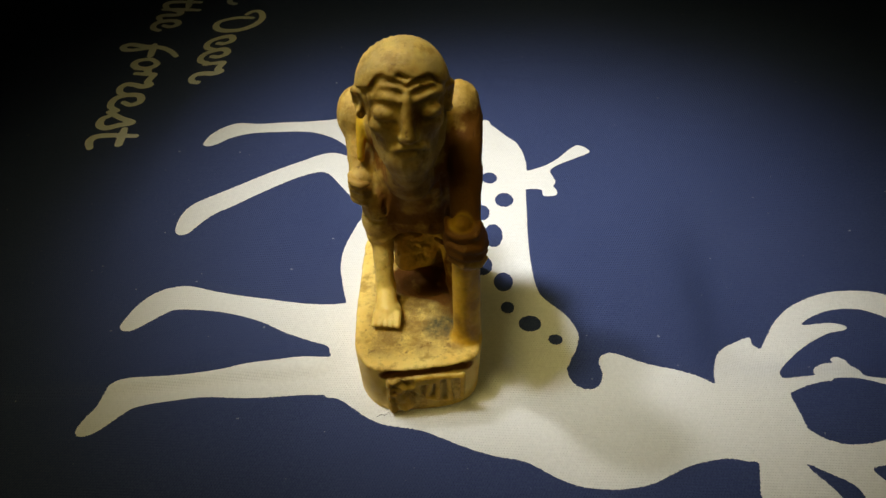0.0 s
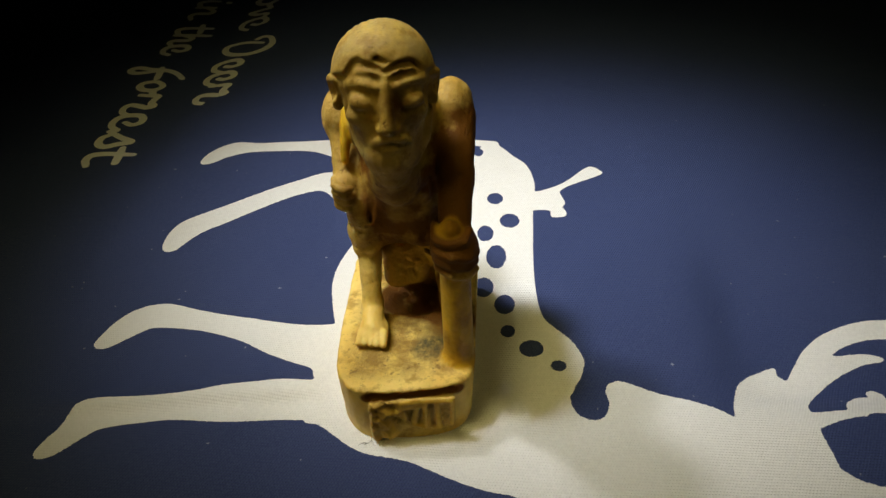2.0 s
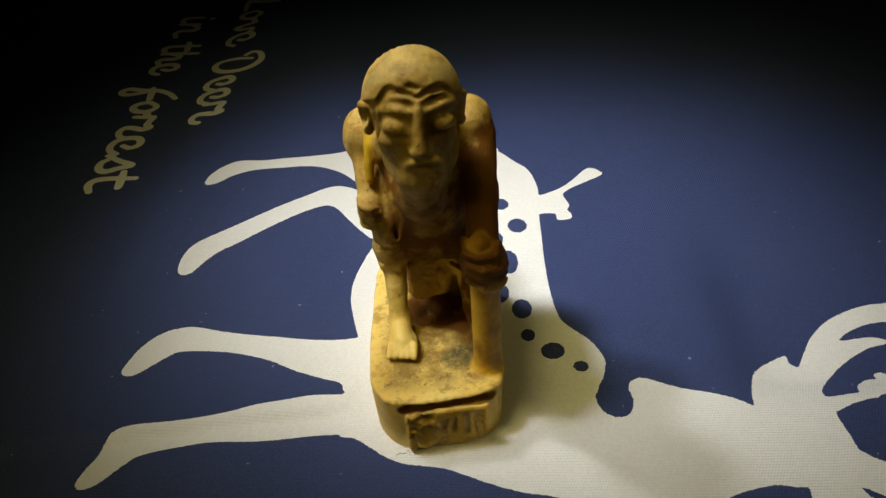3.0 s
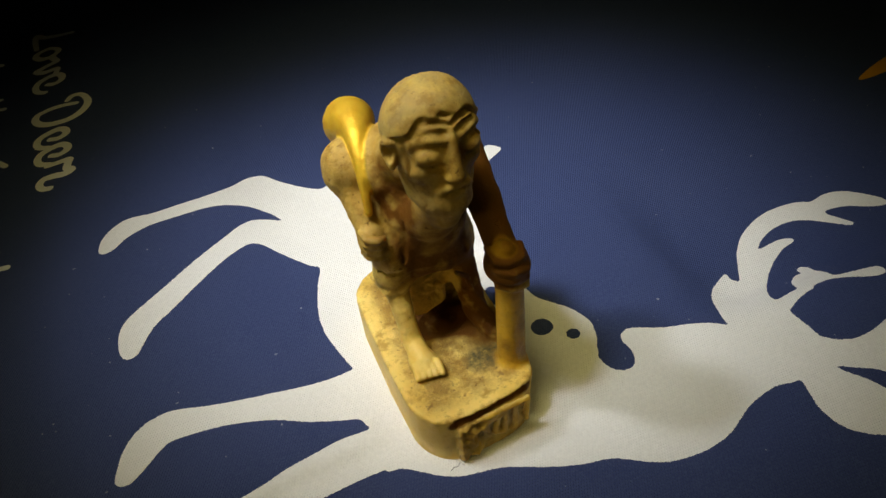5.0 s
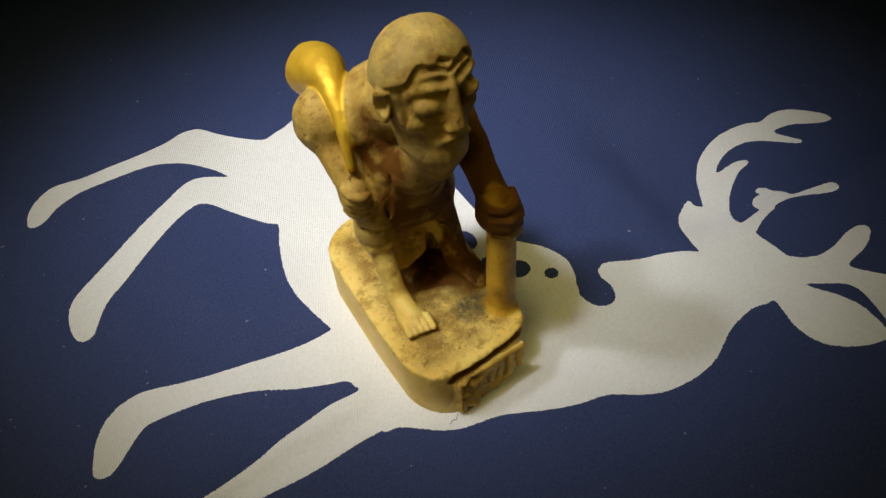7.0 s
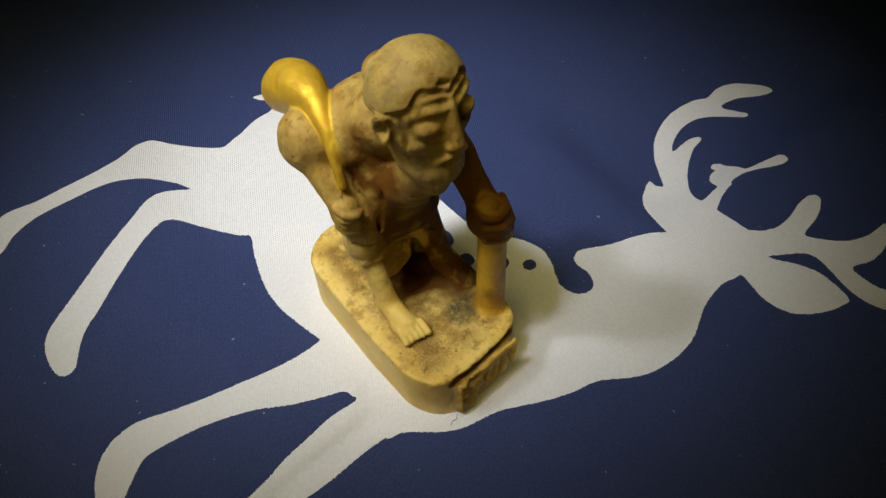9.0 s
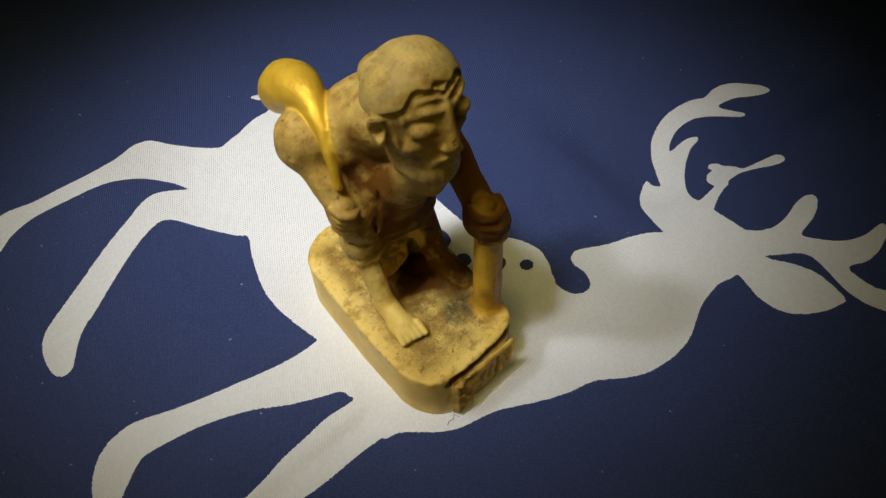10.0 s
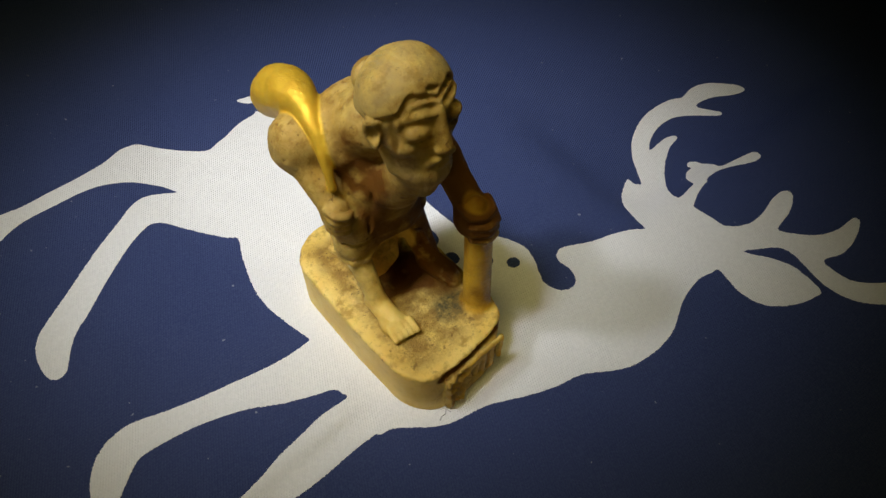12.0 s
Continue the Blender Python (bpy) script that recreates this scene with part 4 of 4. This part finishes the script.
    masks = {
        "clean_lit": np.clip(clean_lit + 0.6 * block, 0, 1),
        "gilt": np.maximum(banded(SACK, SACK_R), 0.4 * strokes),
        "grime": np.clip(top + 0.28 * np.clip((z - 14) / 4, 0, 1) + 0.25 * near([(0, 113, 24), (0, 111, 38)], 7, 4), 0, 1) * (1 - 0.6 * block),
        "soot": near([(3.4, 104.8, 10), (5.0, 105.2, 10)], 2.6, 1.6),
        "hair": hair,
        # arm and staff brown; shade painted into recesses, groove, face; upper body darkened against lamps
        "stain_shade": (1 - 0.9 * block) * (1 - 0.6 * hair) * (0.52 * np.clip((z - 22) / 8, 0, 1) + 0.35 * near([(7.2, 103.6, 35.6), (7.6, 103.6, 36)], 1.0, 1.2) + 0.6 * near([(0.6, 118, 52), (1.6, 118.4, 53)], 3.2, 2.0) + 1.6 * near([(5, 119, 22), (7, 112, 12)], 4.4, 2.4) + 1.8 * near([(-2, 116.4, 10.0), (4, 115.2, 10.0)], 3.6, 1.6) + 0.8 * near([(-4.6, 116.5, 21), (-4.4, 113.6, 14)], 1.6, 1.2) + 0.8 * near([(-3.6, 118.5, 11.5), (3.5, 118.5, 11.0)], 2.0, 1.2) + 0.7 * near(SACK[18:] + (2.2, -0.6, -0.8), 1.3, 1.4) + 0.9 * near([(-2, 113, 25), (4, 113, 25)], 3.4, 2.5) + 0.7 * near([(9.6, 102, 10.6), (11, 104, 10.6)], 1.6, 1.6) + 0.5 * near([(10.2, 101.6, 12), (10.0, 102.0, 27)], 0.7, 0.8) + 0.4 * near([(6.0, 103.2, 18), (6.2, 103.6, 29)], 0.8, 0.8) + 0.5 * near([(3.2, 113, 36), (5.5, 113, 30)], 3.0, 2.4) + 0.5 * near([(-5.8, 115, 44), (-5.4, 113, 37), (-4.8, 112.4, 27)], 3.2, 2.4) + 0.3 * near([(-1.5, 111, 41), (0, 112, 28)], 5.0, 2.6) + 0.3 * near([(-2.8, 103.6, 53.4), (-1.6, 103.4, 52.4)], 1.2, 1.4) + 0.5 * near([(1.8, 103.6, 53.6), (3.6, 104, 52.0)], 1.6, 1.6) + 0.2 * near([(-8, 98, 3.5), (-5, 96, 4.5)], 3.6, 3.0) + 1.6 * near([(-5.4, 95.8, 9.0), (8.4, 97.9, 9.0)], 0.9, 0.7) + 0.4 * np.clip((95.2 + (x + 5) * 0.1 - y) / 0.3, 0, 1) * (z < 9.8) * (x > -5.4) + 2.0 * near([(9.2, 118, 42), (9, 111.6, 37), (8.2, 104.6, 32)], 4.4, 2.4) * np.clip((50 - z) / 9, 0, 1)),
        "amber": np.maximum(0.35 * np.clip((94.5 + (x + 5) * 0.1 - y) / 0.3, 0, 1) * plate, 0.55 * near([(7.5, 104.2, 34.2), (7.5, 104.2, 35.6)], 2.0, 0.5) + near([(8.3, 103.2, 11), (8.1, 103.8, 27)], 3.0, 0.8)),
    }
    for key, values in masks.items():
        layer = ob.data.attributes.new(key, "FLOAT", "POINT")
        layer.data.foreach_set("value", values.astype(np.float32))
    return tagged(ob, "yellowed ivory-coloured figurine of a stooped bearer with gilded sack and staff", "figurine")


figurine()


def loose_thread():
    """A short dark fibre on the cloth in front of the base."""
    way = [(-7.3, 93.5), (-6.6, 93.9), (-5.9, 93.8), (-5.3, 94.4), (-4.9, 93.6)]
    verts, faces = [], []
    for k, (a, b) in enumerate(way):
        z = float(sheet_height(np.array(a), np.array(b))) * 1000 + 0.22 + 0.12 * (k % 2)
        ring = [(a / 1000, (b + 0.055 * math.cos(q)) / 1000, (z + 0.055 * math.sin(q)) / 1000) for q in (0, 1.57, 3.14, 4.71)]
        verts += ring
        if k:
            faces += [(4 * k - 4 + q, 4 * k - 4 + (q + 1) % 4, 4 * k + (q + 1) % 4, 4 * k + q) for q in range(4)]
    faces += [(3, 2, 1, 0), tuple(len(verts) - 4 + q for q in range(4))]
    return tagged(mesh_object("loose_thread", verts, faces, FIBRE), "short loose dark thread lying on the bed sheet", "thread")


loose_thread()
